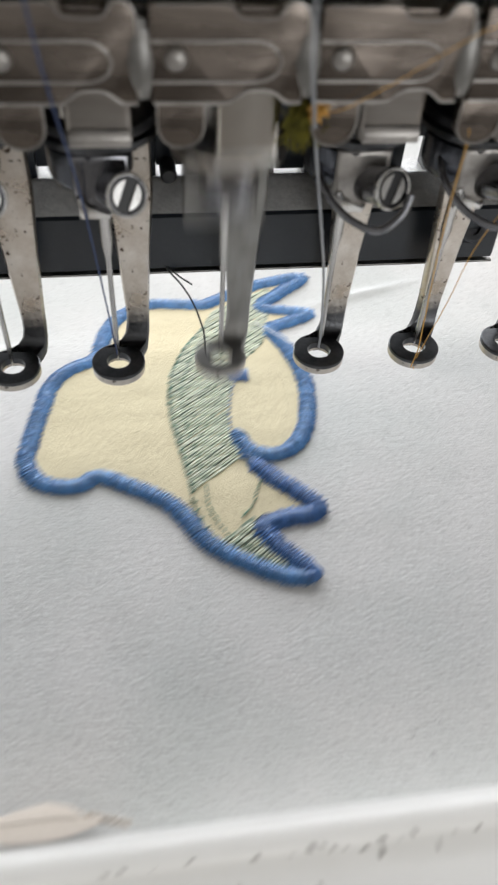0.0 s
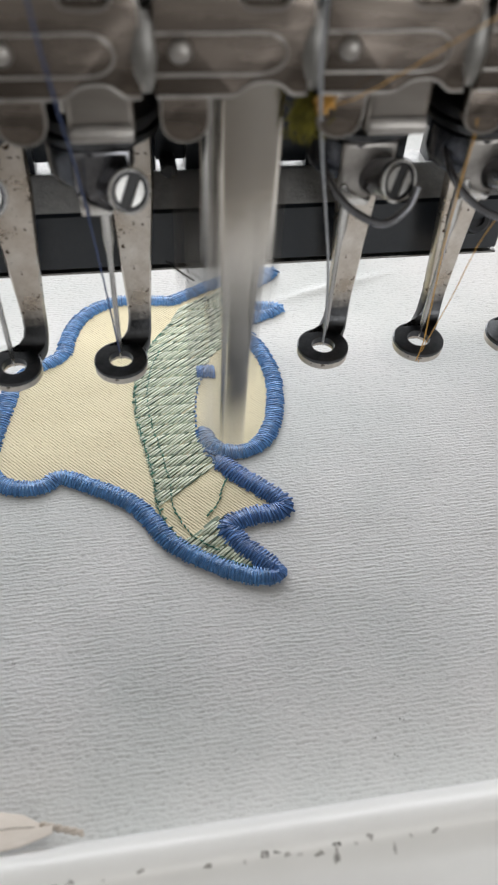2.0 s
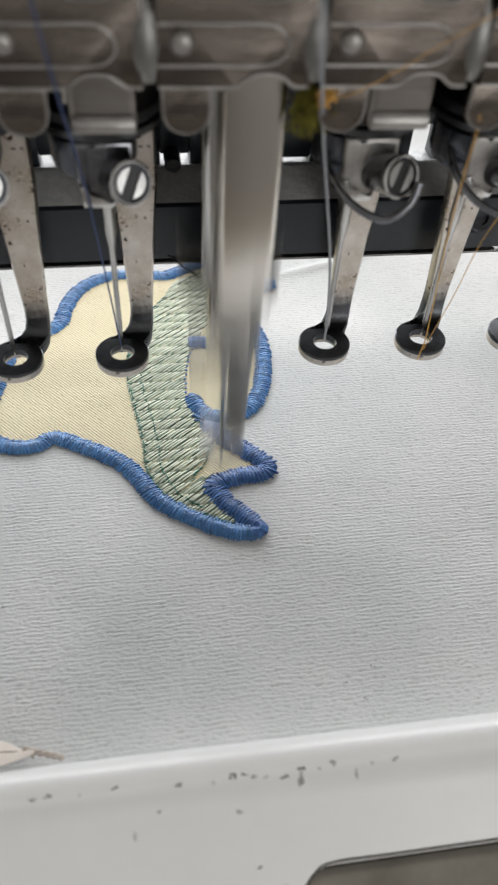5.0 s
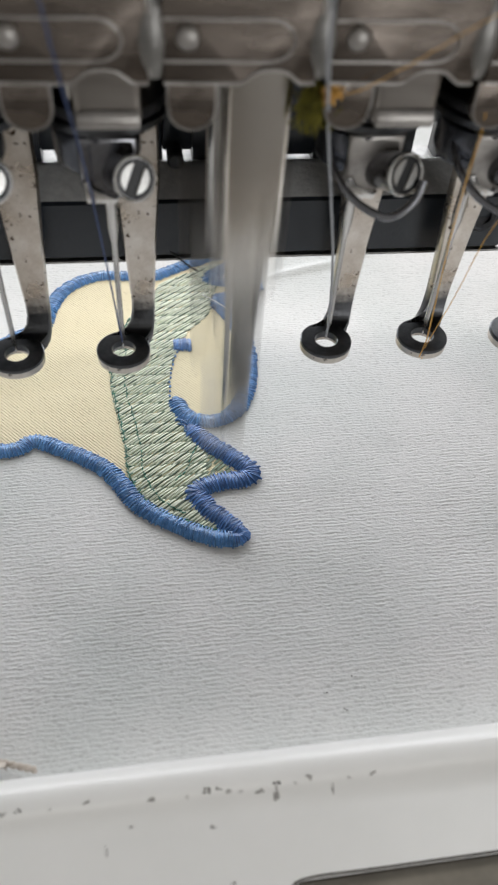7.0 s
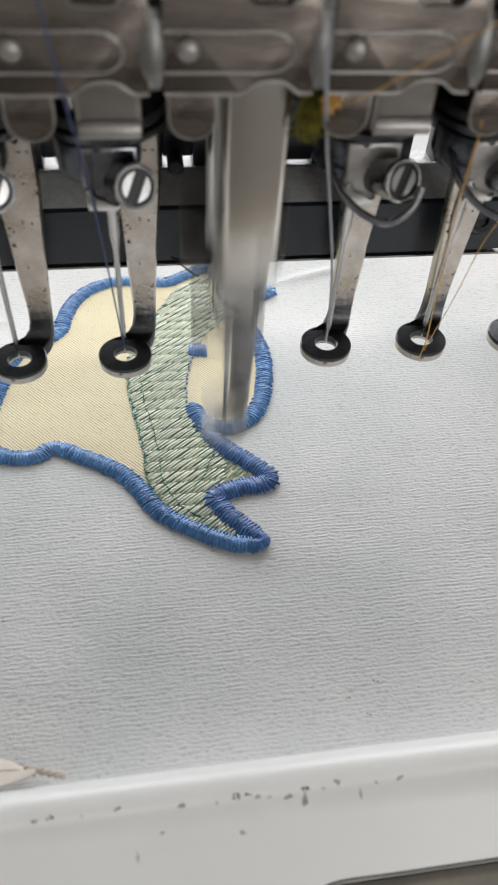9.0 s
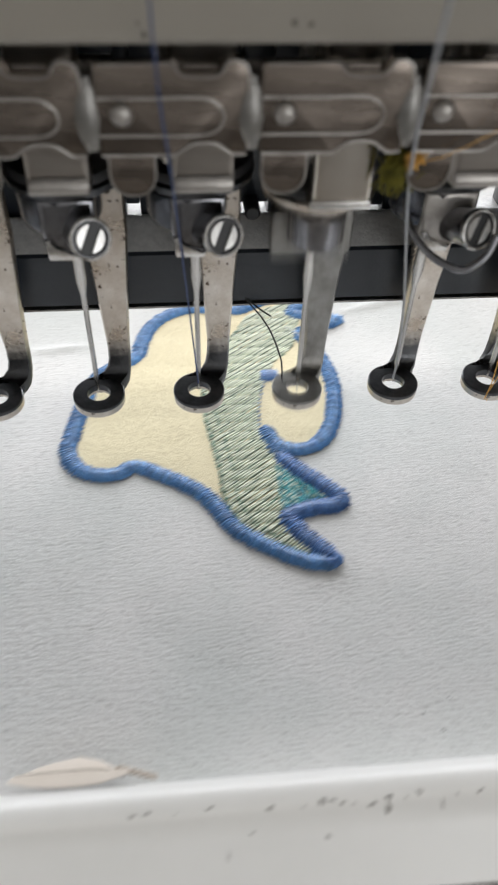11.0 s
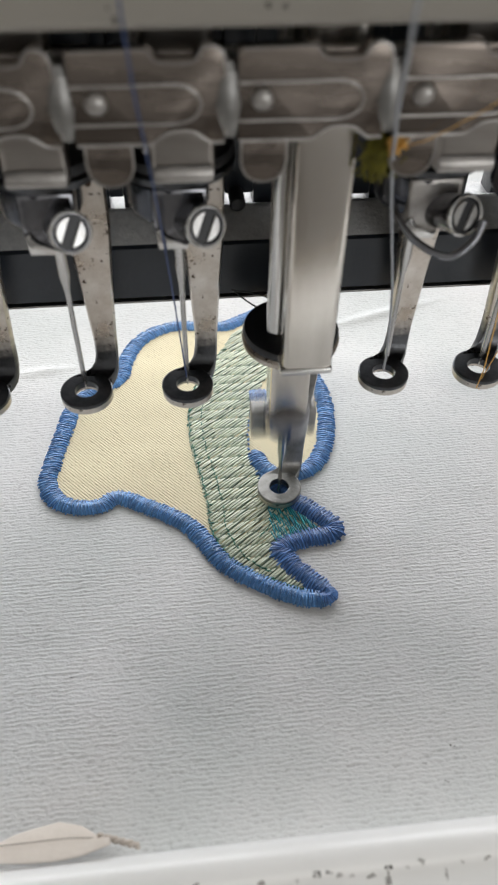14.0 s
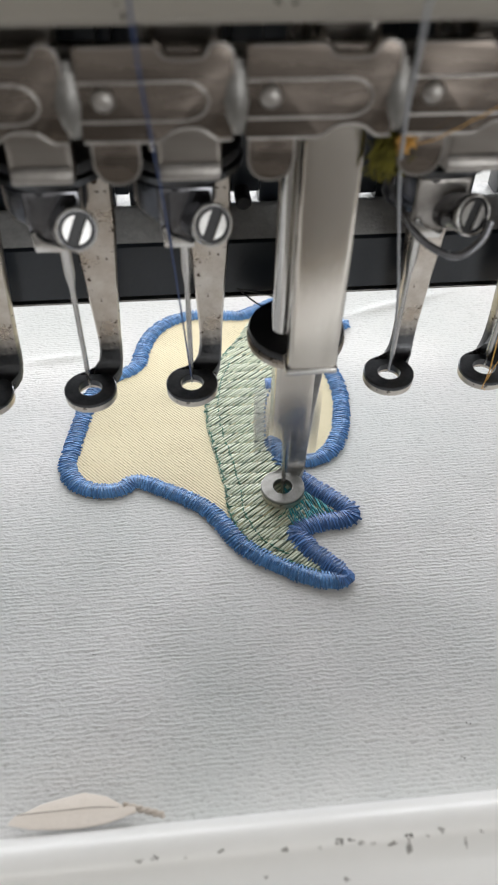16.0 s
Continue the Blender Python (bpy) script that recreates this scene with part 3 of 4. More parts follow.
wire(bm, [(x, y, hoop_top(y) - 0.1) for x, y in ((140, -72.1), (60, -72.1), (24, -72.1), (14.5, -72.1), (12.1, -72.9), (10.6, -74.6), (10.4, -76.5), (10.2, -91))], 0.2, 6, 0.8)
part("cut_edge", bm, CHIP, frame_bar, "dark bare edge of the cut-out")
bm = bmesh.new()
prism(bm, [(-70.5, 0.0), (-72.0, 1.0), (-74.0, 0.2), (-79.0, -7.0), (-90.0, -25.0), (-90.0, -28.0), (-70.5, -9.0)], -20, 140, "x", 0.4)
part("lower_plate", bm, DINGY, frame_bar, "dingy beige plate seen through the cut-out")
# chips: place, width and length of each
SPOTS = [(-17.3, -63.3, 0.5, 0.35), (-18.9, -63.5, 0.7, 0.3), (-9.9, -63.3, 0.55, 0.35), (-2.8, -63.7, 0.7, 0.4), (3.3, -63.6, 0.65, 0.45), (4.9, -63.5, 0.6, 0.3), (5.6, -63.9, 0.6, 0.4), (9.5, -64.2, 0.8, 0.35), (11.5, -63.6, 0.6, 0.4), (11.3, -64.6, 0.45, 1.1), (15.5, -63.5, 0.7, 0.35), (17.7, -64.8, 0.2, 0.9), (22.5, -63.8, 0.7, 0.35), (-5.2, -66.1, 0.5, 0.2), (3.9, -67.1, 0.55, 0.25), (-8.1, -67.8, 0.2, 0.6), (5.7, -71.8, 0.35, 0.2), (-14.0, -63.6, 0.3, 0.2), (1.0, -64.0, 0.35, 0.25), (7.2, -64.1, 0.3, 0.3), (13.6, -63.9, 0.3, 0.2), (19.8, -64.0, 0.3, 0.25)]
for k, (x, y, sx, sy) in enumerate(SPOTS):
    bm = bmesh.new()
    for j in range(4):
        cx, cy = x + random.gauss(0, 0.4) * sx, y + random.gauss(0, 0.35) * sy
        rx, ry = sx * random.uniform(0.18, 0.5), sy * random.uniform(0.25, 0.55)
        ring = []
        for i in range(10):
            a, q = 2 * math.pi * i / 10, random.uniform(0.55, 1.15)
            px, py = cx + rx * q * math.cos(a), cy + ry * q * math.sin(a)
            ring.append(bm.verts.new((px, py, hoop_top(py) + 0.02 + 0.004 * j)))
        hub = bm.verts.new((cx, cy, hoop_top(cy) + 0.025 + 0.004 * j))
        for a, b in zip(ring, ring[1:] + ring[:1]):
            bm.faces.new((a, b, hub))
    part("paint_chip", bm, CHIP if k in (0, 2, 4, 5, 8, 16) else SCUFF, frame_bar, "dark chip in the white paint" if k in (0, 2, 4, 5, 8, 16) else "grey scuff in the white paint", smooth=False)
scrap = thing("tape_scrap", "creased beige scrap of tape folded against the hoop", "tape")
bm = bmesh.new()
UPPER = [(-35.2, -54.3), (-32.6, -53.2), (-30.4, -52.7), (-27.0, -52.2), (-24.2, -52.9), (-22.2, -54.2), (-20.9, -55.4)]
LOWER = [(-34.6, -57.6), (-32.0, -58.3), (-29.2, -58.6), (-26.0, -58.7), (-23.2, -58.5), (-21.2, -58.0), (-19.6, -57.5)]
rows = []
for (x, y), (u, w) in zip(UPPER, LOWER):
    mx, my = (x + u) / 2, -55.3
    rows.append([(x, y, 2.2), (x * 0.6 + mx * 0.4, y * 0.55 + my * 0.45, 3.9), (mx, my, 5.3), (mx * 0.5 + u * 0.5, my * 0.5 + w * 0.5, 7.6), (u, w, 9.7)])
for dz in (0.0, -0.18):
    sheet = [[bm.verts.new((x, y, z + dz + random.uniform(-0.08, 0.08))) for x, y, z in row] for row in rows]
    for p, q in zip(sheet, sheet[1:]):
        for k in range(4):
            bm.faces.new((p[k], p[k + 1], q[k + 1], q[k]))
part("scrap_sheet", bm, TAPE, scrap)
# thin dark wire draws the shade along the fold
bm = bmesh.new()
wire(bm, [(-34.6, -55.2, 5.3), (-30, -55.2, 5.5), (-25, -55.2, 5.5), (-20.8, -55.6, 5.4)], 0.055, 6, 1.0)
part("crease", bm, DINGY, scrap, "dark crease line")
bm = bmesh.new()
for turn in (0, math.pi):
    wire(bm, [(-21.6 + 0.45 * k, -55.3 - 0.16 * k + 0.22 * math.sin(k * 1.6 + turn), 5.6 + 0.05 * k + 0.22 * math.cos(k * 1.6 + turn)) for k in range(12)], 0.27, 6, 0.3)
part("twisted_end", bm, TAPE, scrap, "twisted frayed end of the tape")

# ---- the table under the hoop ----
bm = bmesh.new()
box(bm, (-240, -108, -800), (240, 240, -14), 2)
tagged(part("machine_table", bm, TABLE), "dusty brown machine table under the hoop", "table")


# ---- needle head ----
PITCH = 15.0


def ribbon(bm, stations, thick):
    """A flat bar swept up through stations (x left, x right, y, z, lean): lean 90 lies flat, 0 stands upright."""
    rows = []
    for x0, x1, y, z, lean in stations:
        dy, dz = math.cos(radians(lean)) * thick / 2, math.sin(radians(lean)) * thick / 2
        rim = 0.28
        rows.append([bm.verts.new(c) for c in ((x0, y - dy * 0.5, z + dz * 0.5), (x0 + rim, y - dy, z + dz), (x1 - rim, y - dy, z + dz), (x1, y - dy * 0.5, z + dz * 0.5), (x1, y + dy, z - dz), (x0, y + dy, z - dz))])
    for a, b in zip(rows, rows[1:]):
        for k in range(6):
            bm.faces.new((a[k], a[(k + 1) % 6], b[(k + 1) % 6], b[k]))
    bm.faces.new(rows[0][::-1])
    bm.faces.new(rows[-1])
    return bm


def make_foot(ring_mat, label, drop=0.0):
    foot = thing("presser_foot", label, "presser foot", "presser feet")
    bm = bmesh.new()
    lathe(bm, [(1.75, -0.5), (1.7, -0.7), (1.7, -1.7), (1.9, -2.0), (3.55, -2.0), (3.8, -1.8), (3.8, -0.7), (3.5, -0.5), (1.75, -0.5)], (0, 0, 28.65), sides=40)
    part("ring", bm, STEEL, foot, "steel ring with a needle hole")
    bm = bmesh.new()
    lathe(bm, [(1.67, 27.3), (1.69, 28.30), (1.79, 28.38), (3.7, 28.38), (3.84, 28.27), (3.86, 27.85), (3.75, 27.75), (1.67, 27.3)], sides=40)
    part("ring_face", bm, ring_mat, foot, "dark face of the ring")
    # running foot's shank takes darker steel for the shade under its disc
    bm = bmesh.new()
    ribbon(bm, [(-3.1, 3.3, 1.8, 27.5, 90), (-2.4, 3.9, 2.8, 27.55, 88), (-0.9, 4.4, 3.8, 27.75, 74), (0.5, 4.62, 4.6, 28.3, 52), (1.25, 4.76, 5.1, 29.3, 30), (1.55, 4.84, 5.4, 30.8, 12), (1.6, 4.9, 5.5, 33.0, 0), (1.1, 5.4, 5.5, 42, 0), (0.4, 6.2, 5.5, 52, 0), (0.4, 6.3, 5.5, 74, 0)], 1.6)
    part("shank", bm, WORN if drop else DIPPED, foot, "worn bare steel shank" + ("" if drop else " with a blackened end"))
    bm = bmesh.new()
    lathe(bm, [(0.0, 64.3), (6.3, 64.3), (6.8, 64.5), (6.9, 65.1), (6.7, 65.6), (2.5, 65.9), (0.0, 65.9)], (0.2, 0.4, -drop), sides=44)
    part("cushion", bm, RUBBER, foot, "black rubber cushion disc")
    bm = bmesh.new()
    lathe(bm, [(2.0, 62.9), (6.4, 62.9), (6.95, 63.2), (7.05, 64.0), (6.7, 64.3), (2.0, 64.3), (2.0, 62.9)], (0.2, 0.4, -drop), sides=44)
    part("washer", bm, STEEL if drop else ring_mat, foot, "steel washer under the cushion")
    # raised posts get the darker copy: their dark reflection is in the colour
    bm = bmesh.new()
    box(bm, (-2.5, -10.2, 65.9 - drop), (4.1, -6.6, 120), 0.8, 3)
    part("guide_post", bm, POSTSTEEL if drop else DIMPOST, foot, "square steel guide post")
    if drop:
        bm = bmesh.new()
        box(bm, (-2.8, -10.45, 63.8), (4.15, -6.8, 64.9), 0.4, 3)
        part("post_lip", bm, POLISHED, foot, "bright worn lower lip of the post")
    else:
        bm = bmesh.new()
        prism(bm, [(-10.25, 66.0), (-10.7, 66.2), (-10.9, 66.8), (-10.75, 67.4), (-10.3, 67.9), (-10.2, 67.4)], -2.3, 3.9, "x", 0.2, 2)
        part("post_lip", bm, DULL, foot, "bright worn lower lip of the post")
    bm = bmesh.new()
    box(bm, (-2.1, -7.4, 66.6), (3.6, 1.0, 68.6), 0.5)
    part("post_bridge", bm, BLUED, foot)
    bm = bmesh.new()
    lathe(bm, [(0.0, 66.4), (1.5, 66.4), (1.5, 120), (0.0, 120)], (-2.4, -3.2, 0), sides=20)
    part("guide_rod", bm, POLISHED, foot)
    return foot


def make_needle(loop, body=None):
    ob = thing("needle_clamp", "needle clamp with slotted screw and " + ("wire thread guide" if loop else "black cushion"), "needle clamp", "needle clamps")
    bm = bmesh.new()
    lathe(bm, [(0.0, 28.0), (0.16, 29.0), (0.36, 30.6), (0.37, 46.0), (0.72, 48.5), (0.74, 58.0), (0.0, 58.0)], sides=14)
    part("needle", bm, POLISHED, ob, "polished steel needle")
    if body:
        bm = bmesh.new()
        box(bm, (-2.7, -2.2, 59.0), (3.3, 3.0, 125.0), 0.9, 3)
        part("bar", bm, POSTSTEEL, ob, "wide bright needle bar")
        bm = bmesh.new()
        lathe(bm, [(0.0, 54.2), (3.0, 54.2), (3.6, 54.8), (3.7, 58.6), (3.2, 59.2), (0.0, 59.2)], (0.3, -0.4, 0), sides=36)
        part("clamp_body", bm, CLAMPSTEEL, ob, "dark round clamp body")
        bm = bmesh.new()
        box(bm, (-5.2, 0.4, 51.5), (5.4, 3.6, 57.6), 0.6, 3)
        part("clamp_plate", bm, WORN, ob, "dull plate of the clamp")
        return ob
    bm = bmesh.new()
    lathe(bm, [(0.0, 56.0), (2.0, 56.0), (2.2, 56.4), (2.2, 120.0), (0.0, 120.0)], (-0.6, 1.0, 0), sides=24)
    part("bar", bm, POLISHED, ob)
    bm = bmesh.new()
    prism(bm, [(-2.9, 57.0), (-2.3, 55.4), (1.2, 55.2), (1.8, 57.0), (3.4, 57.6), (3.6, 62.6), (-3.0, 62.6)], -5.2, 2.6, "y", 0.7, 3)
    part("clamp_body", bm, DULL if loop else CLAMPSTEEL, ob)
    bm = bmesh.new()
    lathe(bm, [(0.0, 57.4), (3.8, 57.4), (4.5, 57.9), (4.9, 59.0), (4.9, 62.3), (0.0, 62.4)], (-0.9, -0.3, 0), sides=36)
    part("shroud", bm, SHROUD, ob, "dark glossy round shroud")
    # polished sliver added as the highlight at the clamp's lower left
    bm = bmesh.new()
    prism(bm, [(-2.7, 57.6), (-2.5, 55.0), (0.9, 54.9), (1.3, 55.8), (-1.6, 56.2), (-1.9, 57.8)], -5.6, -4.4, "y", 0.35, 2)
    part("clamp_glint", bm, POLISHED, ob, "bright worn lower lip")
    bm = bmesh.new()
    direction = Vector((0.33, -0.89, 0.32)).normalized()
    c = Vector((3.1, -8.6, 59.7))
    lathe(bm, [(0.0, -6.5), (2.2, -6.5), (2.3, -1.2), (2.45, -0.4), (2.35, 0.0), (2.05, 0.0), (1.9, -0.45), (0.0, -0.45)], c, direction, 32)
    screw = part("screw", bm, CLAMPSTEEL, ob, "dark round boss with bright rim")
    bm = bmesh.new()
    lathe(bm, [(2.1, -0.25), (2.1, 0.06), (2.25, 0.14), (2.42, 0.06), (2.48, -0.4), (2.1, -0.25)], c, direction, 32)
    part("rim", bm, POLISHED, screw, "bright worn rim")
    # black disc behind the slotted head stands for shade in the recess
    bm = bmesh.new()
    lathe(bm, [(0.0, -0.42), (2.02, -0.42), (2.02, -0.3), (0.0, -0.3)], c, direction, 28)
    part("recess", bm, RUBBER, screw, "dark oily recess")
    bm = bmesh.new()
    q = Vector((0, 0, 1)).rotation_difference(direction).to_matrix() @ Matrix.Rotation(radians(-10), 3, "Z")
    half = [(1.68 * math.cos(radians(a)), 1.68 * math.sin(radians(a))) for a in range(-68, 69, 17)]
    for side in (1, -1):
        prism(bm, [(side * x, y) for x, y in half], -0.4, 0.0, "z", 0.08)
    for v in bm.verts:
        v.co = q @ v.co + c
    part("screw_head", bm, SCREWFACE, screw, "slotted bright screw head")
    if loop:
        bm = bmesh.new()
        wire(bm, [(-4.6, -2.4, 61.0), (-4.3, -5.0, 58.6), (-2.6, -7.6, 56.6), (0.0, -9.4, 55.4), (2.2, -10.0, 55.3), (4.4, -9.6, 57.0), (5.3, -8.8, 59.0)], 0.48, 10, 0.5)
        part("thread_loop", bm, CLAMPSTEEL, ob, "bent wire thread guide")
    return ob


def make_bracket():
    ob = thing("thread_bracket", "oiled sheet steel bracket with a rivet and pressed slot", "bracket", "thread brackets")
    bm = bmesh.new()
    plate = [(-9.0, 72.5), (-1.9, 72.5)] + [(0.7 + 2.5 * math.cos(radians(a)), 72.5 + 1.2 * math.sin(radians(a))) for a in range(180, -1, -12)]
    plate += [(4.7, 72.5), (4.9, 79.6), (4.2, 81.0), (3.0, 81.0), (2.1, 79.8), (-1.0, 79.8), (-2.0, 80.9), (-9.0, 80.8)]
    prism(bm, plate, -15.2, -13.6, "y", 0.22, 2)
    part("plate", bm, BRACKET, ob)
    # brighter wire round the pressed slot, added as its rim highlight
    bm = bmesh.new()
    path = [(-8.9, -15.2, 77.9), (-4, -15.25, 77.9), (0.5, -15.25, 77.9), (2.0, -15.25, 77.3), (2.6, -15.25, 76.2), (2.1, -15.25, 75.1), (0.5, -15.25, 74.5), (-4, -15.25, 74.5), (-8.9, -15.2, 74.5)]
    wire(bm, path, 0.16, 8, 0.5)
    part("pressed_rim", bm, DULL, ob, "bright worn rim of the pressed slot")
    # brighter wire in place of the cloth's reflection in the lower chamfer
    bm = bmesh.new()
    wire(bm, [(-8.9, -15.2, 72.62), (-5, -15.25, 72.6), (-2.2, -15.25, 72.62), (-1.5, -15.25, 73.0), (-0.5, -15.25, 73.6), (0.7, -15.25, 73.75), (1.9, -15.25, 73.6), (2.8, -15.25, 73.0), (3.4, -15.25, 72.62), (4.7, -15.2, 72.6)], 0.17, 8, 0.4)
    part("lower_edge_glint", bm, DULL, ob, "bright worn lower edge")
    bm = bmesh.new()
    wire(bm, [(-8.6, -15.1, 80.75), (-5, -15.15, 80.8), (-2.1, -15.15, 80.8), (-1.1, -15.15, 79.8), (2.0, -15.15, 79.75), (2.9, -15.15, 80.9), (4.2, -15.15, 80.9), (4.85, -15.15, 79.5), (4.85, -15.15, 73.2)], 0.16, 6, 0.5)
    part("upper_rim", bm, DULL, ob, "thin worn upper edge")
    bm = bmesh.new()
    lathe(bm, [(1.15, -0.6), (1.15, 0.1), (0.95, 0.5), (0.5, 0.75), (0.0, 0.82)], (-6.75, -15.2, 76.5), (0, -1, 0), 24)
    part("rivet", bm, DULL, ob, "domed rivet")
    bm = bmesh.new()
    tab = [(-8.6, 73.5), (-8.6, 69.2)] + [(-6.3 + 2.3 * math.cos(radians(a)), 69.2 + 1.8 * math.sin(radians(a))) for a in range(190, 351, 20)] + [(-4.0, 69.2), (-4.0, 73.5)]
    prism(bm, tab, -13.4, -12.2, "y", 0.25, 2)
    part("tab", bm, BRACKET, ob, "rounded brown steel tab")
    bm = bmesh.new()
    wire(bm, [(-8.5, -13.4, 72.2), (-8.5, -13.45, 69.4), (-7.8, -13.45, 68.0), (-6.3, -13.45, 67.5), (-4.8, -13.45, 68.0), (-4.1, -13.45, 69.4), (-4.1, -13.4, 72.2)], 0.14, 6, 0.4)
    part("tab_rim", bm, DULL, ob)
    bm = bmesh.new()
    lathe(bm, [(0.0, 72.9), (1.4, 72.9), (1.75, 74.0), (2.0, 76.0), (1.7, 78.4), (1.0, 79.6), (0.0, 79.8)], (5.1, -13.6, 0), sides=24)
    part("end_roll", bm, WORN, ob, "rolled bright end of the bracket")
    bm = bmesh.new()
    box(bm, (5.0, -12.6, 73.2), (6.6, -11.4, 74.6), 0.3)
    part("link", bm, BRACKET, ob)
    return ob


active_foot = make_foot(WORN, "steel presser foot pumping up and down on the cloth", 2.0)
foot_kind, plain_kind, loop_kind, bracket_kind = make_foot(BLUED, "steel presser foot with a blackened ring end"), make_needle(False), make_needle(True), make_bracket()
active_needle = make_needle(False, WORN)
plain_kind.location = (-3 * PITCH * MM, 0, 0)
for k in (-3, -2, -1, 1, 2, 3, 4):
    if k > -3:
        copy_thing(foot_kind, pose(k * PITCH * MM, 0, 0))
    if -3 < k < 0:
        copy_thing(plain_kind, pose(k * PITCH * MM, 0, 0))
    elif k > 1:
        copy_thing(loop_kind, pose(k * PITCH * MM, 0, 0))
for k in (-3, -2, -1, 1, 2, 3, 4):
    copy_thing(bracket_kind, pose(k * PITCH * MM, 0, 0))
loop_kind.location, foot_kind.location = (PITCH * MM, 0, 0), (-3 * PITCH * MM, 0, 0)
tagged(active_needle, "running steel needle bar with a dark round clamp")

# head casting behind the needles
head = thing("embroidery_machine", "black and grey embroidery machine casting behind the needles", "machine")
bm = bmesh.new()
prism(bm, [(9.6, 37.4), (10.6, 37.0), (24, 37.0), (24, 45.8), (10.6, 45.8), (10.0, 45.4)], -110, 43.5, "x", 0.3)
part("lower_bar", bm, DARKPLATE, head, "black painted lower bar")
bm = bmesh.new()
box(bm, (-110, 9.4, 36.5), (43.5, 11.0, 36.85), 0.12)
part("lip", bm, WORN, head, "thin worn metal lip")
bm = bmesh.new()
prism(bm, [(10.3, 45.9), (22, 45.9), (22, 47.2), (17.3, 47.2), (16.2, 48.4), (15.5, 48.6), (15.0, 48.4)], -110, 110, "x", 0.15)
part("ledge", bm, LEDGE, head, "worn grey cast ledge")
for lo, hi, foot_z in ((-110, -24.4, 47.4), (-24.4, -22.4, 49.4), (-22.4, -7.8, 47.0), (-7.8, -3.6, 49.3), (-3.6, 9.4, 47.0), (9.4, 13.8, 48.4), (13.8, 28.7, 47.0), (28.7, 32.6, 53.0), (32.6, 110, 47.0)):
    bm = bmesh.new()
    box(bm, (lo, 17.4, foot_z), (hi - 0.02, 21.5, 84), 0.25)
    part("dark_block", bm, DARKPLATE, head)
bm = bmesh.new()
box(bm, (-110, -6, 80.5), (110, 30, 90), 0.5)
part("upper_rail", bm, DARKPLATE, head, "black upper rail")
bm = bmesh.new()
box(bm, (-110, -11.2, 73.4), (110, -9.2, 79.0), 0.3)
part("backing_rail", bm, LEDGE, head)
bm = bmesh.new()
box(bm, (-160, -19, 83.4), (160, 40, 240), 1.5, 3)
part("front_cover", bm, PANEL, head, "beige painted front cover")

bm = bmesh.new()
lathe(bm, [(0.0, -1.0), (2.2, -1.0), (2.2, 0.6), (1.9, 0.9), (1.2, 0.9), (1.1, 0.3), (0.0, 0.3)], (38.9, 10.2, 42.2), (0, -0.8, 0.6), 24)
part("end_bolt", bm, BLUED, head, "dark socket bolt")
bm = bmesh.new()
lathe(bm, [(0.0, -3.0), (1.15, -3.0), (1.15, 0.2), (0.9, 0.5), (0.0, 0.55)], (-6.2, 14.2, 49.5), (0, -1, 0), 20)
part("pin", bm, RUBBER, head, "black round pin before the bright gap")

for x, z, s in ((-19.1, 84.4, 0.36), (-7.0, 85.3, 0.33), (-5.7, 85.2, 0.28), (-19.6, 85.3, 0.2)):
    bm = bmesh.new()
    v = [bm.verts.new((x + s * random.uniform(0.4, 1.0) * math.cos(2 * math.pi * i / 9), -19.02, z + s * random.uniform(0.4, 1.2) * math.sin(2 * math.pi * i / 9))) for i in range(9)]
    bm.faces.new(v)
    part("paint_chip", bm, CHIP, head, "dark chip in the beige paint", smooth=False)

# threads
def thread(name, label, points, radius, mat, fuzz=0.0):
    bm = bmesh.new()
    wire(bm, points, radius, 8, 0.8, fuzz)
    return tagged(part(name, bm, mat), label, "thread")


thread("grey_thread", "taut grey thread feeding a needle", [(0.6, -33, 92), (3.0, -25, 82), (4.5, -20, 76.7), (8.3, -10, 64.3), (13.0, -3, 45), (14.6, -0.8, 33), (14.9, 0, 29)], 0.19, GREYTHREAD, 0.02)
thread("navy_thread", "taut navy thread feeding a needle", [(-18.5, -25, 90), (-18.2, -20, 80), (-17.6, -16.4, 72), (-17.0, -8, 60), (-16.0, -3, 44), (-15.3, -0.8, 33), (-15, 0, 29)], 0.11, NAVYTHREAD, 0.02)
thread("orange_thread", "orange thread feeding a needle", [(22.9, -13.4, 69.0), (23.3, -13, 66.5), (24.2, -11, 60.5), (26.4, -7, 49.7), (28.7, -3.8, 36.3), (29.3, -3.2, 30.4), (28.2, -4.7, 28.1)], 0.09, ORANGETHREAD, 0.02)
thread("orange_thread", "loose orange thread tail", [(32.6, -10.6, 62), (31.8, -9, 56.3), (31.5, -6, 48.8), (31.2, -4, 39.2), (29.6, -3, 28.7), (29.0, -4.2, 27.0)], 0.06, ORANGETHREAD, 0.02)
thread("orange_thread", "loose orange thread across the brackets", [(25, -21, 84.0), (18, -19, 79.5), (12.5, -16.6, 74.6), (8.6, -15.6, 72.0), (7.1, -13.9, 71.1)], 0.055, ORANGETHREAD, 0.06)
fuzz = thing("thread_knot", "frayed orange and yellow-green thread knot", "thread knot")
bm = bmesh.new()
for k in range(60):
    a = Vector((6.8, -14.2, 71.3)) + Vector([random.gauss(0, 0.34) for _ in range(3)])
    b = a + Vector([random.gauss(0, 0.35) for _ in range(3)])
    wire(bm, [a, (a + b) / 2 + Vector([random.gauss(0, 0.2) for _ in range(3)]), b], 0.13, 5, 0.5)
part("knot", bm, ORANGETHREAD, fuzz, "bright orange knot")
bm = bmesh.new()
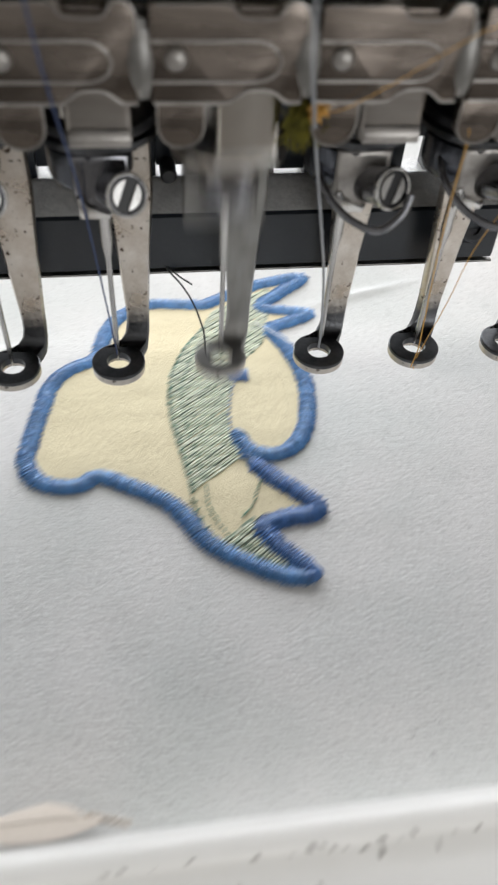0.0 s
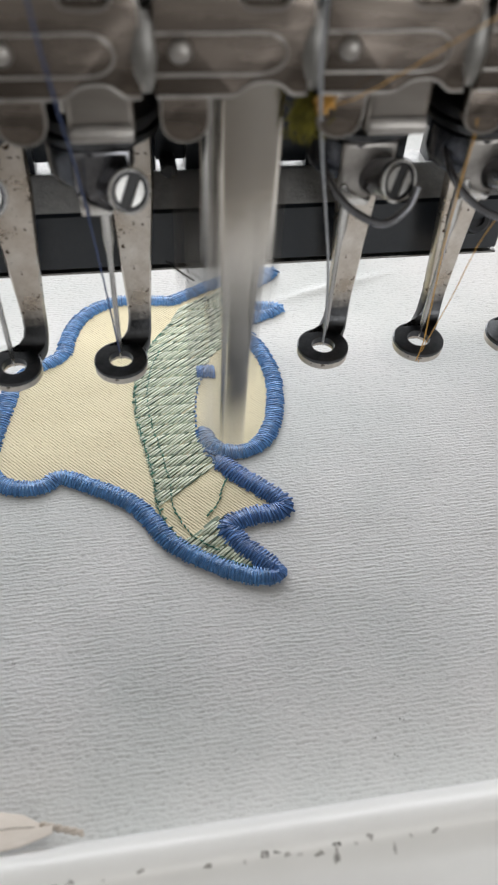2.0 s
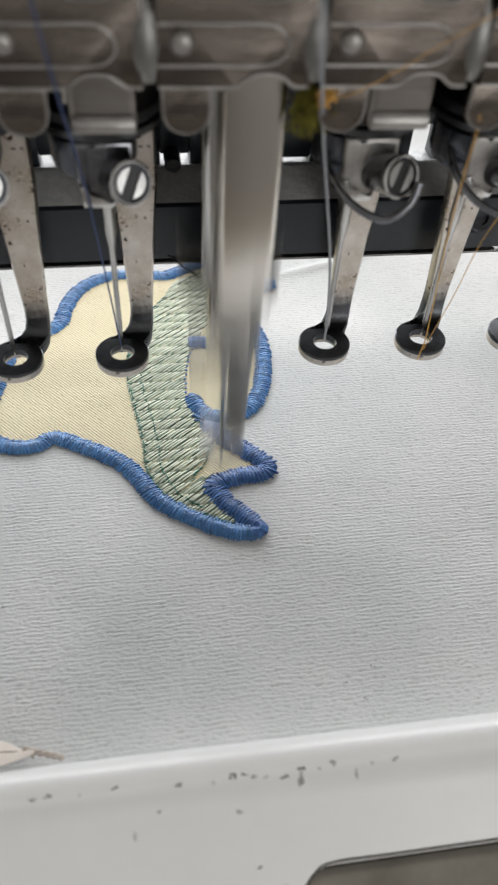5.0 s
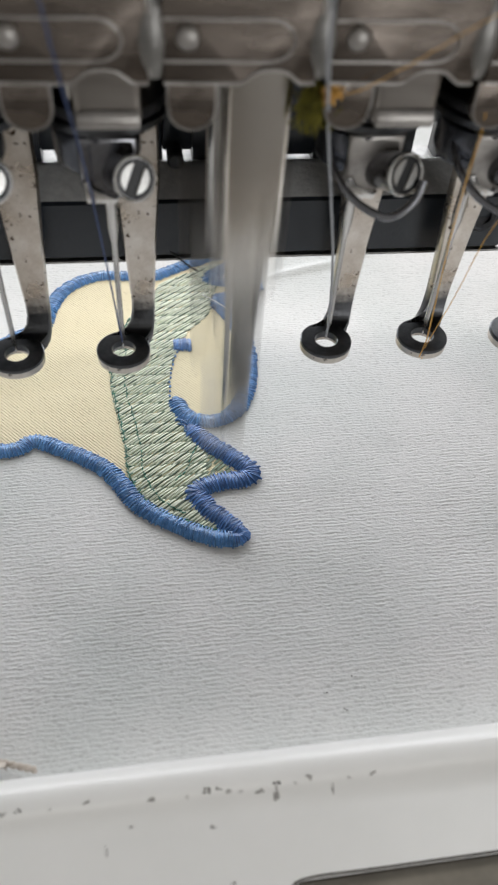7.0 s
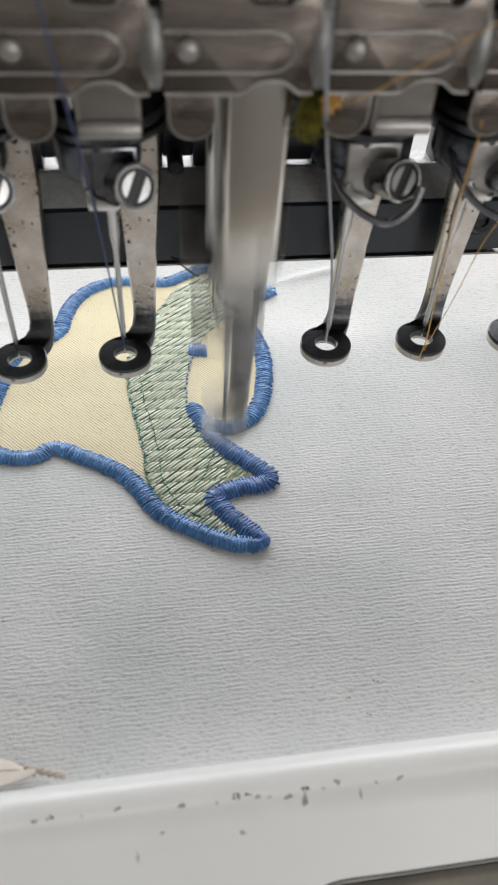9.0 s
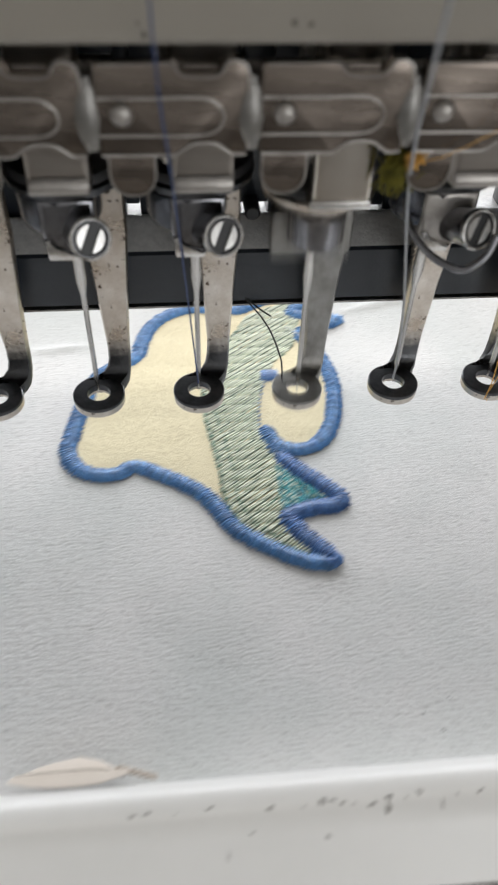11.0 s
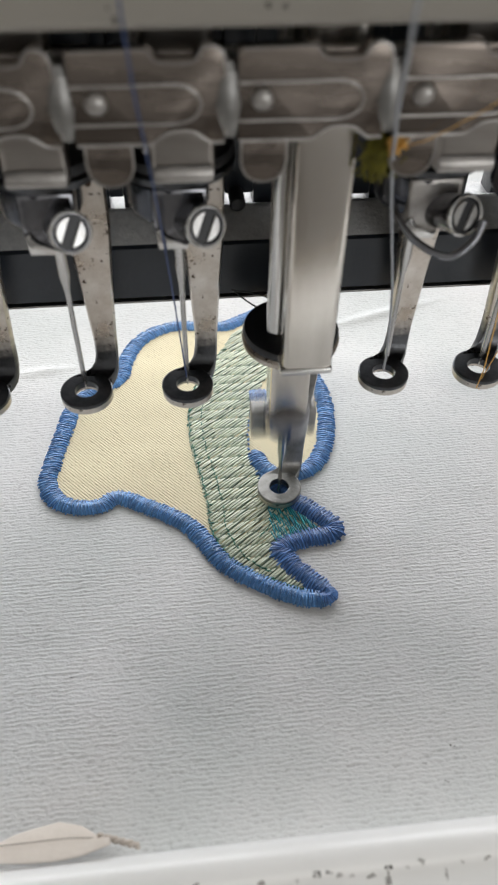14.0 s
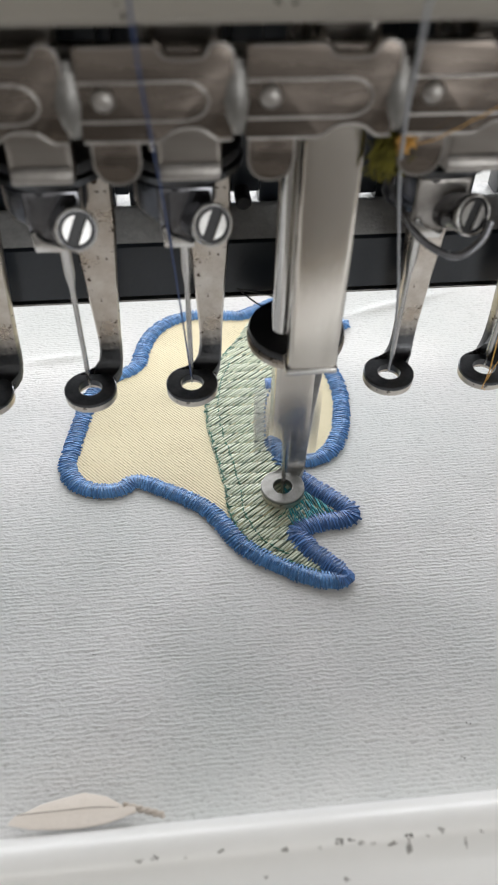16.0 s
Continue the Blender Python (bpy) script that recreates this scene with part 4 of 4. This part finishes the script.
for k in range(300):
    a = Vector((5.9, -12.8, 70.0)) + Vector((random.gauss(0, 0.7), random.gauss(0, 0.5), random.gauss(0, 0.7)))
    b = a + Vector((random.uniform(-1.3, 0.9), random.uniform(0.2, 2.4), random.uniform(-3.4, 0.5)))
    wire(bm, [a, (a + b) / 2 + Vector([random.gauss(0, 0.35) for _ in range(3)]), b], 0.07, 4, 0.6)
part("frayed_tail", bm, YELLOWFUZZ, fuzz, "yellow-green frayed tail")
black = thread("black_thread", "loose black thread trailing from the head to the needle", [(0, 0, 0), (3.4, -3.0, -3.4), (5.2, -6, -7.5), (5.6, -7.2, -12), (7.6, -8.4, -15.5)], 0.13, BLACKTHREAD, 0.03)
thread("black_thread", "cut black thread end under the head", [(-7.0, 9.6, 37.6), (-5.6, 8.4, 36.9), (-3.6, 6.9, 36.2)], 0.13, BLACKTHREAD, 0.03)

# ---- what moves ----
# the beat of the needle: 0 raised, 0.5 fully down
BEAT = [(0.0, 0.0), (0.5, 0.47), (1.0, 0.24), (1.5, 0.5), (2.0, 0.25), (2.5, 0.32), (3.0, 0.48), (3.5, 0.30), (6.0, 0.5), (6.5, 0.28), (7.0, 0.24), (7.5, 0.5), (8.0, 0.12), (10.5, 0.5), (11.0, 0.0), (11.5, 0.5), (12.0, 0.26), (12.5, 0.26), (13.0, 0.0), (13.5, 0.36), (14.0, 0.47), (14.5, 0.0), (15.0, 0.5), (15.5, 0.10), (16.0, 0.5)]


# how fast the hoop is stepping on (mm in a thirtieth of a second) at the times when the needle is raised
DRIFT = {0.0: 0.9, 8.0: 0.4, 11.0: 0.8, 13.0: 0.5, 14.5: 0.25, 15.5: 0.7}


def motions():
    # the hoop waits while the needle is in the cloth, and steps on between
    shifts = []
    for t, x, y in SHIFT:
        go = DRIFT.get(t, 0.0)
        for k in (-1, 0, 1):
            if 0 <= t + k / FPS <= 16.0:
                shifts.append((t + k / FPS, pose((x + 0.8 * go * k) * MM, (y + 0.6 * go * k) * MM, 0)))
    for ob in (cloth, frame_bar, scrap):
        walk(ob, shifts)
    stroke = {}
    for (t0, p0), (t1, p1) in zip(BEAT, BEAT[1:]):
        n = round((t1 - t0) * FPS)
        gain = round((t1 - t0) * 12) + p1 - p0
        for i in range(n + 1):
            stroke[round(t0 * FPS) + i] = 0.5 - 0.5 * math.cos(2 * math.pi * (p0 + gain * i / n))
    plunge = dict(stroke)
    # a short dwell at either end of the stroke
    for t, p in BEAT:
        f, s = round(t * FPS), 0.5 - 0.5 * math.cos(2 * math.pi * p)
        near = (0.96 * s, 0.96 * s) if s > 0.9 else (s + 0.08, s + 0.08) if s < 0.1 else (max(0.0, s - 0.5), min(1.0, s + 0.5))
        for g, v in ((f - 1, near[0]), (f, s), (f + 1, near[1])):
            if g in stroke:
                stroke[g] = v
                plunge[g] = 0.8 * s if g != f and s > 0.9 else s + 0.14 if g != f and s < 0.1 else v
    up = [(f / FPS, pose(0, 0, -25.9 * MM * min(1.0, s * 1.02))) for f, s in sorted(stroke.items())]
    down = [(f / FPS, pose(0, 0, -38.0 * MM * s)) for f, s in sorted(plunge.items())]
    swing = [(f / FPS, pose(-7.5 * MM, 8.8 * MM, 38.4 * MM, -75 * min(1.0, s * 1.6), 0, 0)) for f, s in sorted(stroke.items())]
    walk(active_foot, up)
    walk(active_needle, down)
    walk(black, swing)
    rise = {1: (0.15, 0.4), 2: (1.2, 1.8), 3: (2.1, 2.4), 4: (2.6, 2.9), 5: (3.1, 3.4), 6: (3.8, 4.3), FIN_FILL: (4.4, 5.4)}
    for ob, k in late_stitches:
        if k in rise:
            a, b = rise[k]
            walk(ob, [(0.0, pose(0, 0, -0.0025)), (a, pose(0, 0, -0.0025)), (b, pose(0, 0, 0)), (16.0, pose(0, 0, 0))])
    for ob, (a, b) in zip(teal, ((8.8, 9.6), (10.6, 11.0))):
        walk(ob, [(0.0, pose(0, 0, -0.0025)), (a, pose(0, 0, -0.0025)), (b, pose(0, 0, 0)), (16.0, pose(0, 0, 0))])


motions()
